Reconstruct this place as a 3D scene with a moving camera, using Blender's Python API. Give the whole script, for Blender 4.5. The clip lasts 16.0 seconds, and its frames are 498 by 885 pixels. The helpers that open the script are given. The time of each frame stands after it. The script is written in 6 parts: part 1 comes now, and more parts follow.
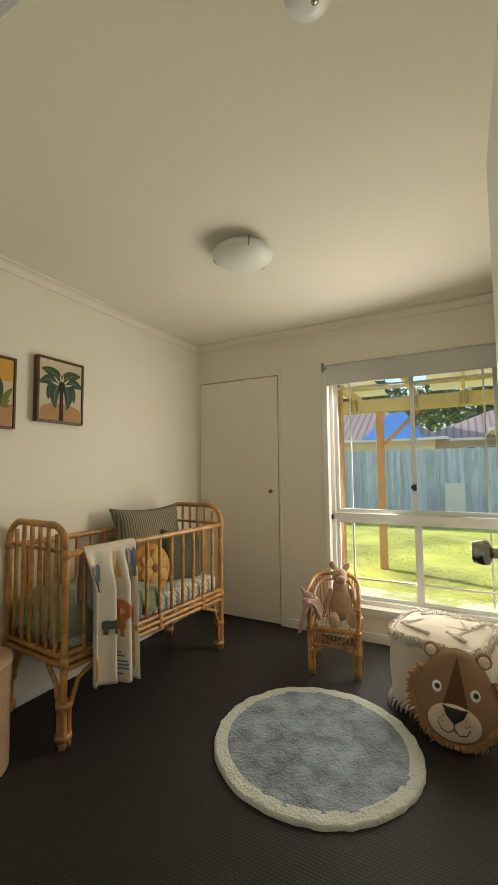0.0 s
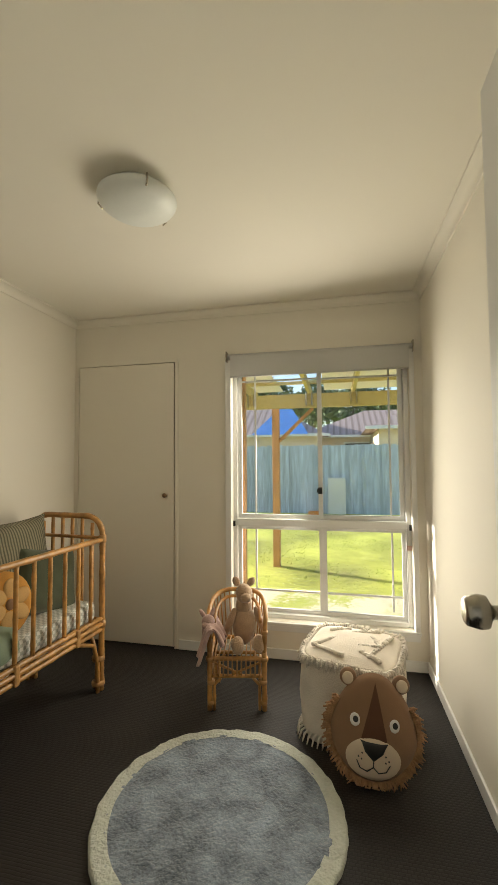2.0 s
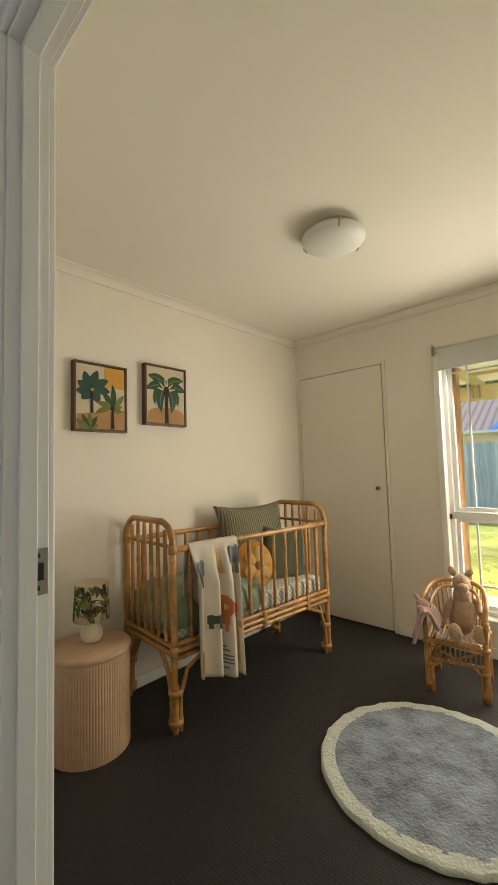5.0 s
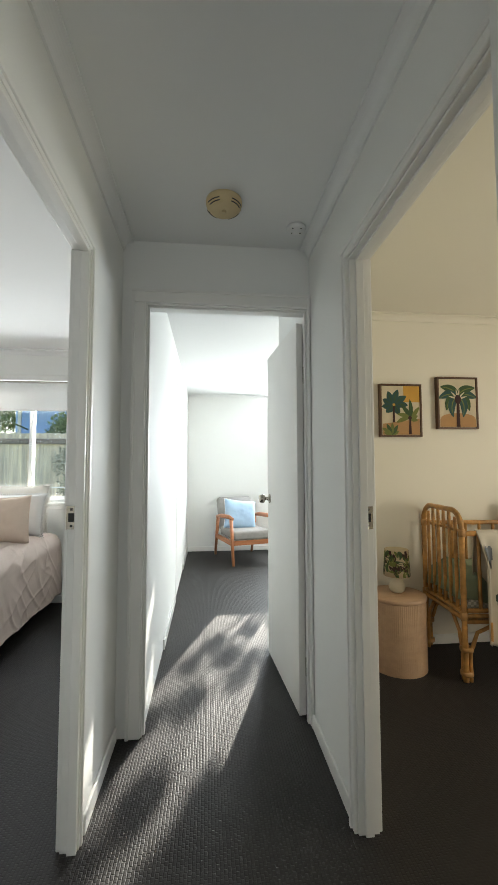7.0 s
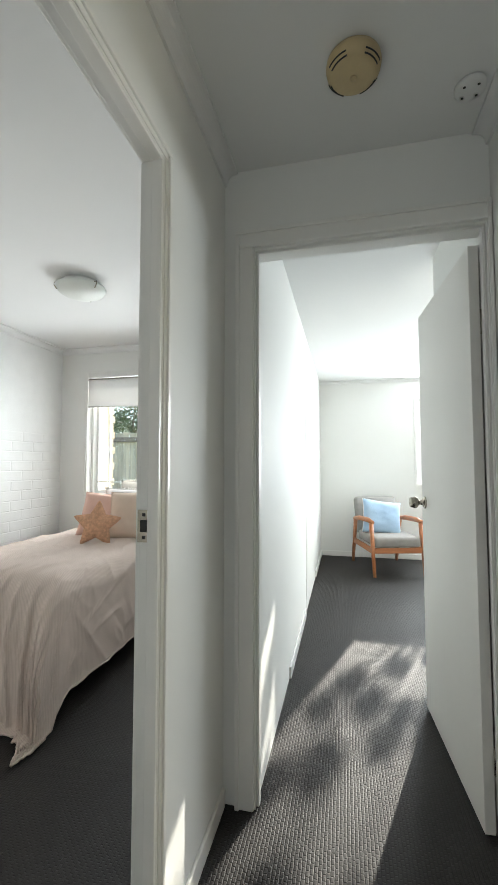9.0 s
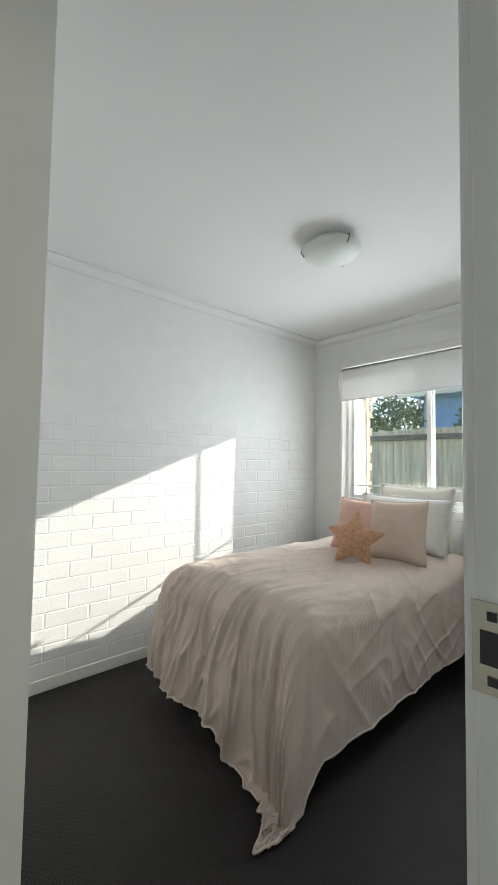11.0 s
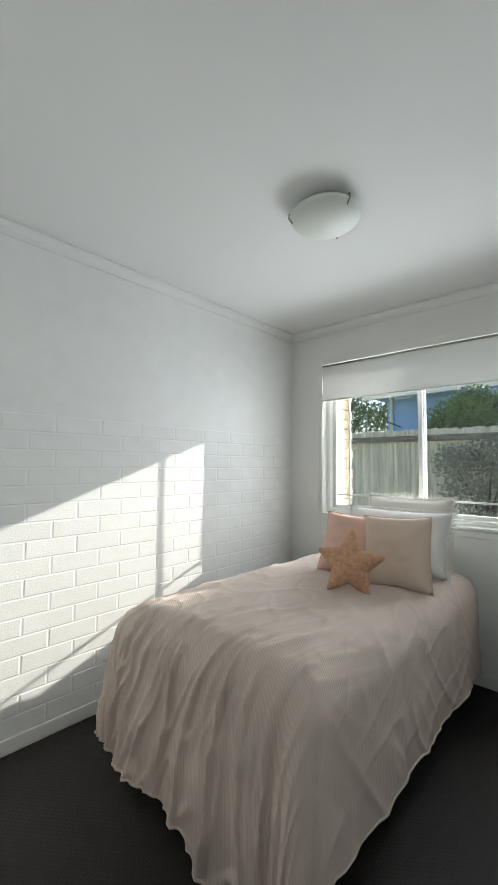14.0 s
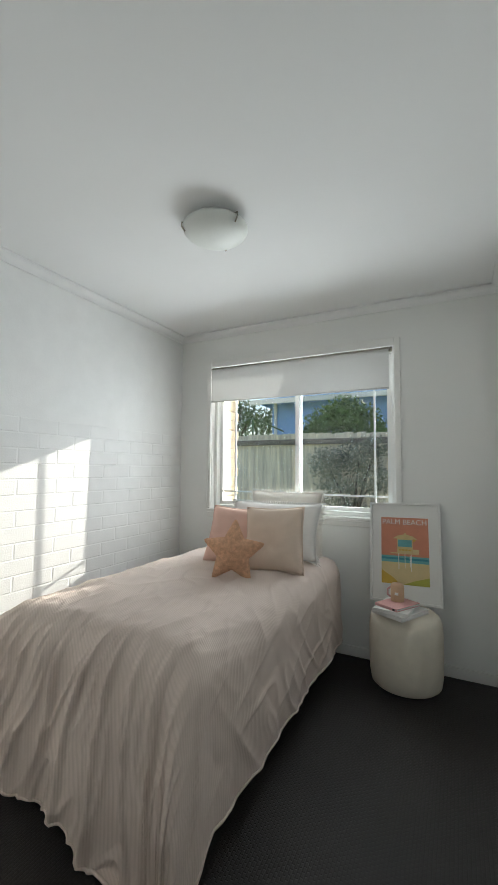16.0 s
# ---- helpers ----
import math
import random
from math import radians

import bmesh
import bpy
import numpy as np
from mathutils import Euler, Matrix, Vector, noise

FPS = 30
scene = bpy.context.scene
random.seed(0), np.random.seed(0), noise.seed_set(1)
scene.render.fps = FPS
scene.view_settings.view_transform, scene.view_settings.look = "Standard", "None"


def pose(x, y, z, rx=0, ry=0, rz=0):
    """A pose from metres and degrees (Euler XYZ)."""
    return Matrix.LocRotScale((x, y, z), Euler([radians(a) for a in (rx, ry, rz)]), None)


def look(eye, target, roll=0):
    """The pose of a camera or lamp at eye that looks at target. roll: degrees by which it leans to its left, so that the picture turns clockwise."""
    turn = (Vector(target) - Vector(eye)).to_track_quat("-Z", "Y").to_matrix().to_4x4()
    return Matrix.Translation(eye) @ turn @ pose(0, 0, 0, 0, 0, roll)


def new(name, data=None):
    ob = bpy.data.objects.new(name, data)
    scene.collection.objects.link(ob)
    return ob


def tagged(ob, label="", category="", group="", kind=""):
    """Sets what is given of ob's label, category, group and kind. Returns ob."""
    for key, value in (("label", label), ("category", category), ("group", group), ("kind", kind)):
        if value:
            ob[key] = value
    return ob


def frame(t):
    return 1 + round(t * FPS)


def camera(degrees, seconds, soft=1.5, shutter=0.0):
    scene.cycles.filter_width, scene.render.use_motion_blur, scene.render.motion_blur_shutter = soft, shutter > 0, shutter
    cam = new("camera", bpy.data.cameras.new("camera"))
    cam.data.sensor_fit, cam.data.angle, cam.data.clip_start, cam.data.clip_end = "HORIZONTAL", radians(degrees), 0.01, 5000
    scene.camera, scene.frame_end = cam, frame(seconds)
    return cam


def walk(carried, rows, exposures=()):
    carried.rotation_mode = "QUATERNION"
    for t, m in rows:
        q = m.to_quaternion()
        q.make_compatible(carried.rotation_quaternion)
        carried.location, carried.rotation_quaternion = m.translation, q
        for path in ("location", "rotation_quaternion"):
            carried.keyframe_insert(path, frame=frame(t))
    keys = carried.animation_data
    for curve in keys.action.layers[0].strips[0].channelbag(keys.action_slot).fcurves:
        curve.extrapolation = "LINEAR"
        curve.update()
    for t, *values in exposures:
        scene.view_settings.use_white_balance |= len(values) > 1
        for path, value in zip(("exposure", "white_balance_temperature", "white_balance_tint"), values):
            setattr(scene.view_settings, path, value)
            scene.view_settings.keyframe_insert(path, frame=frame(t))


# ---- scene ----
cam = camera(63.1, 16.0)
PATH = [
    (0, (0.181, 0.187, 1.247), (-0.749, 1.952, 1.385), -0.6),
    (0.5, (0.065, 0.276, 1.282), (-0.467, 2.201, 1.394), -0.8),
    (1, (0.043, 0.383, 1.302), (-0.205, 2.365, 1.403), -0.7),
    (1.5, (0.053, 0.502, 1.292), (-0.199, 2.483, 1.402), -0.8),
    (2, (-0.019, 0.52, 1.308), (-0.443, 2.472, 1.406), -0.4),
    (2.5, (-0.011, 0.517, 1.272), (-0.748, 2.372, 1.393), -0.7),
    (3, (-0.029, 0.482, 1.273), (-0.946, 2.256, 1.392), -0.5),
    (5.3, (0.267, 0.214, 1.245), (-1.185, 1.583, 1.375), -1.0),
    (5.5, (0.324, 0.165, 1.247), (-1.197, 1.458, 1.372), -0.4),
    (5.9, (0.46, 0.053, 1.248), (-1.227, 1.12, 1.376), -0.2),
    (6, (0.5, 0.046, 1.252), (-1.237, 1.03, 1.377), -0.2),
    (6.1, (0.536, 0.047, 1.25), (-1.248, 0.943, 1.378), -0.2),
    (6.5, (0.707, 0.003, 1.26), (-1.221, 0.52, 1.382), -0.2),
    (7, (0.851, -0.035, 1.26), (-1.134, 0.169, 1.384), -0.1),
    (7.5, (0.886, -0.056, 1.267), (-1.107, 0.064, 1.384), -0.1),
    (8, (0.739, 0.021, 1.264), (-1.257, 0.059, 1.378), -0.1),
    (8.5, (0.533, 0.046, 1.246), (-1.456, -0.128, 1.359), -0.1),
    (9, (0.327, -0.009, 1.243), (-1.617, -0.465, 1.352), 0.0),
    (9.5, (0.142, -0.046, 1.246), (-1.672, -0.881, 1.358), 0.2),
    (10, (0.001, -0.138, 1.244), (-1.635, -1.283, 1.355), 0.4),
    (12.3, (-0.31, -0.611, 1.269), (-1.502, -2.215, 1.362), 1.1),
    (12.5, (-0.311, -0.631, 1.271), (-1.506, -2.232, 1.366), 0.9),
    (13, (-0.339, -0.657, 1.27), (-1.577, -2.225, 1.375), 0.3),
    (13.5, (-0.388, -0.693, 1.287), (-1.733, -2.17, 1.388), 0.4),
    (14, (-0.437, -0.718, 1.296), (-1.903, -2.074, 1.407), 0.5),
    (14.5, (-0.443, -0.721, 1.292), (-2.034, -1.928, 1.408), 0.5),
    (15, (-0.422, -0.697, 1.283), (-2.104, -1.772, 1.402), 0.6),
    (15.5, (-0.391, -0.682, 1.261), (-2.133, -1.655, 1.392), 0.7),
    (16, (-0.352, -0.653, 1.255), (-2.127, -1.565, 1.386), 0.5),
]
walk(cam, [(t, look(eye, target, roll)) for t, eye, target, roll in PATH],
     [(0, 0.98, 6500, 8), (1.5, 0.95, 6500, 8), (3.0, 0.98, 6900, 10), (5.3, 1.2, 6600, 9), (6.2, 1.22, 6500, 8), (7.0, 1.1, 6400, 7), (8.5, 1.02, 6400, 7), (10.0, 0.92, 6350, 7), (12.3, 0.48, 6250, 5), (16, 0.52, 6300, 6)])

# ---- world and light ----
SUN_WAY = Vector((1.0, -0.34, -0.378)).normalized()
world = bpy.data.worlds.new("sky")
scene.world = world
world.use_nodes = True
wn = world.node_tree
sky = wn.nodes.new("ShaderNodeTexSky")
sky.sky_type, sky.sun_disc = "NISHITA", False
sky.sun_elevation = math.asin(-SUN_WAY.z)
sky.sun_rotation = math.atan2(-SUN_WAY.x, -SUN_WAY.y)
wn.links.new(sky.outputs[0], wn.nodes["Background"].inputs[0])
wn.nodes["Background"].inputs[1].default_value = 0.15

sun = new("sun", bpy.data.lights.new("sun", "SUN"))
sun.data.energy, sun.data.angle, sun.data.color = 5.0, radians(0.55), (1.0, 0.93, 0.82)
sun.matrix_world = look((0, 0, 30), Vector((0, 0, 30)) + SUN_WAY)


def area_lamp(name, place, aim, w, h, watts, colour):
    ob = new(name, bpy.data.lights.new(name, "AREA"))
    ob.data.shape, ob.data.size, ob.data.size_y = "RECTANGLE", w, h
    ob.data.energy, ob.data.color = watts, colour
    ob.matrix_world = look(place, aim)
    return ob


area_lamp("daylight_nursery", (-0.22, 3.29, 1.12), (-1.1, 0.0, 0.75), 0.96, 1.50, 14.5, (1.0, 0.92, 0.77))
area_lamp("daylight_bedroom", (-3.62, -1.745, 1.42), (0.0, -1.745, 1.25), 1.45, 1.0, 31, (0.93, 0.97, 1.0))
area_lamp("daylight_west_room", (-5.41, 1.70, 1.57), (0.0, 1.3, 1.45), 1.40, 1.08, 66, (0.90, 0.96, 1.0))
# fill lamp added before the closed east wall; no window there
area_lamp("hall_fill", (2.9, 0.03, 1.4), (0.0, 0.03, 1.3), 0.8, 1.9, 3.2, (0.93, 0.97, 1.0))


# ---- materials ----
def material(name, colour, rough=0.6, metal=0.0, vary=0.08, scale=3.0, grain=60.0, bump=0.1, dist=0.002, spec=0.5, stretch=(1, 1, 1), rand=0.0, sheen=0.0):
    """Two scales of colour variation, grain bump and, for pieces, a shade by object."""
    m = bpy.data.materials.new(name)
    m.use_nodes = True
    t, nodes = m.node_tree, m.node_tree.nodes
    b = nodes["Principled BSDF"]
    b.inputs["Roughness"].default_value, b.inputs["Metallic"].default_value = rough, metal
    b.inputs["Specular IOR Level"].default_value = spec
    b.inputs["Sheen Weight"].default_value = sheen
    co, mp = nodes.new("ShaderNodeTexCoord"), nodes.new("ShaderNodeMapping")
    mp.inputs["Scale"].default_value = stretch
    t.links.new(co.outputs["Object"], mp.inputs[0])
    big, small = nodes.new("ShaderNodeTexNoise"), nodes.new("ShaderNodeTexNoise")
    big.inputs["Scale"].default_value, small.inputs["Scale"].default_value = scale, grain
    big.inputs["Detail"].default_value, small.inputs["Detail"].default_value = 4, 3
    for n in (big, small):
        t.links.new(mp.outputs[0], n.inputs["Vector"])
    add = nodes.new("ShaderNodeMath")
    add.operation = "MULTIPLY_ADD"
    add.inputs[1].default_value = 0.45
    t.links.new(small.outputs[0], add.inputs[0])
    t.links.new(big.outputs[0], add.inputs[2])
    ramp = nodes.new("ShaderNodeValToRGB")
    ramp.color_ramp.elements[0].position, ramp.color_ramp.elements[1].position = 0.45, 1.0
    for e, k in zip(ramp.color_ramp.elements, (1 - vary, 1 + vary)):
        e.color = tuple(min(1, c * k) for c in colour) + (1,)
    t.links.new(add.outputs[0], ramp.inputs[0])
    out = ramp.outputs[0]
    if rand:
        info, hsv, mr = nodes.new("ShaderNodeObjectInfo"), nodes.new("ShaderNodeHueSaturation"), nodes.new("ShaderNodeMapRange")
        mr.inputs["To Min"].default_value, mr.inputs["To Max"].default_value = 1 - rand, 1 + rand
        t.links.new(info.outputs["Random"], mr.inputs[0])
        t.links.new(mr.outputs[0], hsv.inputs["Value"])
        t.links.new(out, hsv.inputs["Color"])
        out = hsv.outputs[0]
    t.links.new(out, b.inputs["Base Color"])
    if bump:
        bp = nodes.new("ShaderNodeBump")
        bp.inputs["Strength"].default_value, bp.inputs["Distance"].default_value = bump, dist
        t.links.new(small.outputs[0], bp.inputs["Height"])
        t.links.new(bp.outputs[0], b.inputs["Normal"])
    return m


def carpet_material():
    """Dark looped carpet: rows of small loops with shadowed gaps."""
    m = material("carpet", (0.028, 0.025, 0.0235), 0.58, vary=0.25, scale=1.5, grain=90, bump=0, spec=0.24)
    t, nodes = m.node_tree, m.node_tree.nodes
    b = nodes["Principled BSDF"]
    co = nodes["Texture Coordinate"]
    br = nodes.new("ShaderNodeTexBrick")
    br.inputs["Scale"].default_value = 1.0
    br.inputs["Brick Width"].default_value, br.inputs["Row Height"].default_value = 0.019, 0.0125
    br.inputs["Mortar Size"].default_value, br.inputs["Mortar Smooth"].default_value = 0.003, 1.0
    br.inputs["Color1"].default_value = (1.0, 1.0, 1.0, 1)
    br.inputs["Color2"].default_value = (1.16, 1.16, 1.16, 1)
    br.inputs["Mortar"].default_value = (0.62, 0.62, 0.62, 1)
    wob, sc, off = nodes.new("ShaderNodeTexNoise"), nodes.new("ShaderNodeVectorMath"), nodes.new("ShaderNodeVectorMath")
    wob.inputs["Scale"].default_value, wob.inputs["Detail"].default_value = 55.0, 2
    sc.operation = "SCALE"
    sc.inputs["Scale"].default_value = 0.005
    t.links.new(co.outputs["Object"], wob.inputs["Vector"])
    t.links.new(wob.outputs["Color"], sc.inputs[0])
    t.links.new(co.outputs["Object"], off.inputs[0])
    t.links.new(sc.outputs[0], off.inputs[1])
    t.links.new(off.outputs[0], br.inputs["Vector"])
    mix = nodes.new("ShaderNodeMix")
    mix.data_type, mix.blend_type = "RGBA", "MULTIPLY"
    mix.inputs[0].default_value = 1.0
    t.links.new(nodes["Color Ramp"].outputs[0], mix.inputs[6])
    t.links.new(br.outputs["Color"], mix.inputs[7])
    t.links.new(mix.outputs[2], b.inputs["Base Color"])
    bp = nodes.new("ShaderNodeBump")
    bp.inputs["Strength"].default_value, bp.inputs["Distance"].default_value = 0.36, 0.004
    bp.invert = True
    t.links.new(br.outputs["Fac"], bp.inputs["Height"])
    t.links.new(bp.outputs[0], b.inputs["Normal"])
    return m


def glass_material():
    m = bpy.data.materials.new("window_glass")
    m.use_nodes = True
    t, nodes = m.node_tree, m.node_tree.nodes
    clear, gloss, mix, fr = nodes.new("ShaderNodeBsdfTransparent"), nodes.new("ShaderNodeBsdfGlossy"), nodes.new("ShaderNodeMixShader"), nodes.new("ShaderNodeFresnel")
    gloss.inputs["Roughness"].default_value = 0.02
    clear.inputs[0].default_value = (0.96, 0.97, 0.97, 1)
    t.links.new(fr.outputs[0], mix.inputs[0])
    t.links.new(clear.outputs[0], mix.inputs[1])
    t.links.new(gloss.outputs[0], mix.inputs[2])
    t.links.new(mix.outputs[0], nodes["Material Output"].inputs["Surface"])
    return m


CREAM = material("cream_wall_paint", (0.80, 0.755, 0.655), 0.7, vary=0.025, scale=1.2, grain=260, bump=0.06)
WHITE_WALL = material("white_wall_paint", (0.80, 0.80, 0.775), 0.65, vary=0.02, scale=1.2, grain=260, bump=0.06)
BRICK_PAINT = material("painted_brick", (0.80, 0.80, 0.79), 0.7, vary=0.03, scale=9, grain=110, bump=0.28, dist=0.003, rand=0.02)
CEIL_CREAM = material("cream_ceiling_paint", (0.80, 0.76, 0.66), 0.85, vary=0.02, scale=0.9, grain=300, bump=0.04)
CEIL_WHITE = material("white_ceiling_paint", (0.80, 0.80, 0.79), 0.85, vary=0.02, scale=0.9, grain=300, bump=0.04)
GLOSS = material("gloss_white_trim", (0.80, 0.79, 0.76), 0.28, vary=0.02, scale=5, grain=180, bump=0.03)
DOOR_PAINT = material("satin_door_paint", (0.78, 0.765, 0.73), 0.5, vary=0.02, scale=2, grain=220, bump=0.05)
ALU = material("white_powder_coat", (0.80, 0.80, 0.78), 0.35, vary=0.02, scale=8, grain=300, bump=0.02)
BLIND = material("blind_fabric", (0.74, 0.73, 0.70), 0.8, vary=0.03, scale=4, grain=500, bump=0.1)
_t, _b = BLIND.node_tree, BLIND.node_tree.nodes
_tl, _mix = _b.new("ShaderNodeBsdfTranslucent"), _b.new("ShaderNodeMixShader")
_tl.inputs[0].default_value, _mix.inputs[0].default_value = (0.62, 0.62, 0.62, 1), 0.35
_t.links.new(_b["Principled BSDF"].outputs[0], _mix.inputs[1])
_t.links.new(_tl.outputs[0], _mix.inputs[2])
_t.links.new(_mix.outputs[0], _b["Material Output"].inputs["Surface"])
STEEL = material("brushed_steel", (0.42, 0.39, 0.33), 0.26, 1.0, vary=0.06, scale=20, grain=300, bump=0.04)
BLACK = material("black_plastic", (0.02, 0.02, 0.02), 0.4, vary=0.1)
CARPET = carpet_material()
GLASS = glass_material()
SLAB = material("house_shell", (0.45, 0.40, 0.34), 0.9, vary=0.1)
BRICK_OUT = material("cream_clay_brick", (0.50, 0.40, 0.27), 0.9, vary=0.15, scale=12, grain=120, bump=0.4, rand=0.12)


# ---- mesh helpers ----
def box(bm, x0, x1, y0, y1, z0, z1, bevel=0.0):
    vs = [bm.verts.new((x, y, z)) for x in (x0, x1) for y in (y0, y1) for z in (z0, z1)]
    fs = [bm.faces.new([vs[i] for i in q]) for q in ((0, 1, 3, 2), (4, 6, 7, 5), (0, 4, 5, 1), (2, 3, 7, 6), (0, 2, 6, 4), (1, 5, 7, 3))]
    if bevel:
        es = {e for f in fs for e in f.edges}
        bmesh.ops.bevel(bm, geom=list(es), offset=bevel, segments=2, profile=0.5, affect="EDGES")
    return bm


def boxes(*specs, bevel=0.0):
    bm = bmesh.new()
    for s in specs:
        box(bm, *s, bevel=bevel)
    return bm


def tube(bm, pts, r, seg=8, closed=False):
    """A rod swept along points; r is one radius or one for each point."""
    pts = [Vector(p) for p in pts]
    n = len(pts)
    rs = r if isinstance(r, (list, tuple)) else [r] * n
    rings, up = [], None
    for i, p in enumerate(pts):
        a = pts[(i - 1) % n] if (closed or i > 0) else p
        b = pts[(i + 1) % n] if (closed or i < n - 1) else p
        d = (b - a).normalized()
        if up is None:
            up = d.orthogonal().normalized()
        up = (up - d * up.dot(d)).normalized()
        side = d.cross(up)
        rings.append([bm.verts.new(p + rs[i] * (math.cos(2 * math.pi * k / seg) * up + math.sin(2 * math.pi * k / seg) * side)) for k in range(seg)])
    for i in range(n if closed else n - 1):
        a, b = rings[i], rings[(i + 1) % n]
        for k in range(seg):
            bm.faces.new((a[k], a[(k + 1) % seg], b[(k + 1) % seg], b[k])).smooth = True
    if not closed:
        bm.faces.new(rings[0][::-1])
        bm.faces.new(rings[-1])
    return bm


def lathe(bm, profile, seg=32, centre=(0, 0, 0)):
    """A solid of revolution about z from (radius, height) pairs, closed at both ends."""
    cx, cy, cz = centre
    rings = [[bm.verts.new((cx + r * math.cos(2 * math.pi * k / seg), cy + r * math.sin(2 * math.pi * k / seg), cz + z)) for k in range(seg)] for r, z in profile]
    for a, b in zip(rings, rings[1:]):
        for k in range(seg):
            bm.faces.new((a[k], a[(k + 1) % seg], b[(k + 1) % seg], b[k])).smooth = True
    bm.faces.new(rings[0][::-1])
    bm.faces.new(rings[-1])
    return bm


def tubes(*specs, seg=8):
    bm = bmesh.new()
    for pts, r in specs:
        tube(bm, pts, r, seg)
    return bm


def part(name, bm, mat, parent=None, label="", smooth=False):
    bmesh.ops.recalc_face_normals(bm, faces=bm.faces)
    if smooth:
        for f in bm.faces:
            f.smooth = True
    me = bpy.data.meshes.new(name)
    bm.to_mesh(me)
    bm.free()
    me.materials.append(mat)
    ob = new(name, me)
    ob.parent = parent
    if label:
        tagged(ob, label)
    return ob


def thing(name, label, category, m=None, group=""):
    ob = tagged(new(name), label, category, group)
    ob.empty_display_size = 0.1
    if m is not None:
        ob.matrix_world = m
    return ob


def structure(name, bm, mat, label, category):
    return tagged(part(name, bm, mat), label, category, kind="structure")


# ---- the house: walls, floor, ceilings ----
H = 2.40
XW, XE, YN = -1.985, 0.52, 3.27          # nursery
NS, NR = 0.49, 0.56                    # hall north wall, two faces
SS, SR = -0.458, -0.510                    # hall south wall, two faces
XB, YB = -3.204, -2.78                   # bedroom far walls
XR = -5.42                               # west room far wall
NW0, NW1, NZ0, NZ1 = -0.742, 0.44, 0.243, 2.02      # nursery window opening
BW0, BW1, BZ0, BZ1 = -2.47, -1.02, 0.93, 2.10     # bedroom window opening
RW0, RW1, RZ0, RZ1 = 0.94, 2.50, 1.00, 2.15       # west room window opening
ND0, ND1, DH = -0.572, 0.274, 2.04
NE = 0.43                                # hall north wall face past the nursery door
BD0, BD1 = -0.61, 0.225
ED0, ED1, EH = -0.335, 0.475, 2.075
LIN = 0.014
WD0, WD1, WH = -1.95, -1.165, 2.045               # wardrobe door

structure("floor", boxes((-5.6, 3.1, -3.0, 3.5, -0.12, 0.0)), CARPET, "dark charcoal looped wool carpet throughout", "floor")
structure("wall_north", boxes((XW - 0.09, WD0, YN, YN + 0.2, 0, H), (WD1, NW0, YN, YN + 0.2, 0, H), (NW1, XE + 0.09, YN, YN + 0.2, 0, H),
          (WD0, WD1, YN, YN + 0.2, WH, H), (NW0, NW1, YN, YN + 0.2, 0, NZ0), (NW0, NW1, YN, YN + 0.2, NZ1, H), (WD0, WD1, YN + 0.12, YN + 0.2, 0, WH)),
          CREAM, "smooth cream painted window wall of the nursery", "wall")
structure("wall_nursery_west", boxes((XW - 0.09, XW, NR, YN, 0, H)), CREAM, "smooth cream painted nursery wall behind the cot", "wall")
structure("wall_nursery_east", boxes((XE, XE + 0.09, NR, YN, 0, H)), CREAM, "smooth cream painted nursery side wall", "wall")
structure("wall_hall_north", boxes((XW - 0.09, ND0 - LIN, NS, NR, 0, H), (ND1 + 0.004, 3.0, NE, NR, 0, H), (ND0 - LIN, ND1 + LIN, NS, NR, DH + LIN, H)), WHITE_WALL, "white painted hallway wall with the nursery doorway", "wall")
structure("wall_hall_south", boxes((-1.27, BD0 - LIN, SR, SS, 0, H), (BD1 + LIN, 3.0, SR, SS, 0, H), (BD0 - LIN, BD1 + LIN, SR, SS, DH + LIN, H)), WHITE_WALL, "white painted hallway wall with the bedroom doorway", "wall")
structure("wall_hall_end", boxes((-1.27, -1.17, SS, ED0 - LIN, 0, H), (-1.27, -1.17, ED0 - LIN, NS, EH + LIN, H)), WHITE_WALL, "white painted wall at the end of the hallway", "wall")
structure("wall_hall_east", boxes((3.0, 3.1, SR, NR, 0, H)), WHITE_WALL, "plain white wall closing the hallway", "wall")
structure("wall_bedroom_west", boxes((XB - 0.2, XB, YB, BW0, 0, H), (XB - 0.2, XB, BW1, -0.392, 0, H), (XB - 0.2, XB, BW0, BW1, 0, BZ0), (XB - 0.2, XB, BW0, BW1, BZ1, H)),
          WHITE_WALL, "smooth white bedroom wall with the window", "wall")
brick_wall = structure("wall_bedroom_south", boxes((XB - 0.2, 0.6, YB - 0.2, YB, 0, H)), BRICK_PAINT, "white painted brick bedroom wall in raking sun", "wall")
structure("wall_bedroom_robe", boxes((-0.456, 0.5, YB, -1.345, 0, H)), WHITE_WALL, "plain white painted built-in robe wall in the bedroom", "wall")
structure("wall_bedroom_east", boxes((0.5, 0.6, -1.345, SR, 0, H)), WHITE_WALL, "plain white wall closing the bedroom", "wall")
structure("wall_room_south", boxes((XR, -1.27, -0.392, -0.335, 0, H)), WHITE_WALL, "white painted wall of the far room", "wall")
structure("wall_room_west", boxes((XR - 0.2, XR, -0.43, RW0, 0, H), (XR - 0.2, XR, RW1, 3.2, 0, H), (XR - 0.2, XR, RW0, RW1, 0, RZ0), (XR - 0.2, XR, RW0, RW1, RZ1, H)),
          WHITE_WALL, "white painted far room wall with a window", "wall")
structure("wall_room_north", boxes((XR - 0.2, XW - 0.09, 3.2, 3.3, 0, H)), WHITE_WALL, "plain white wall closing the far room", "wall")
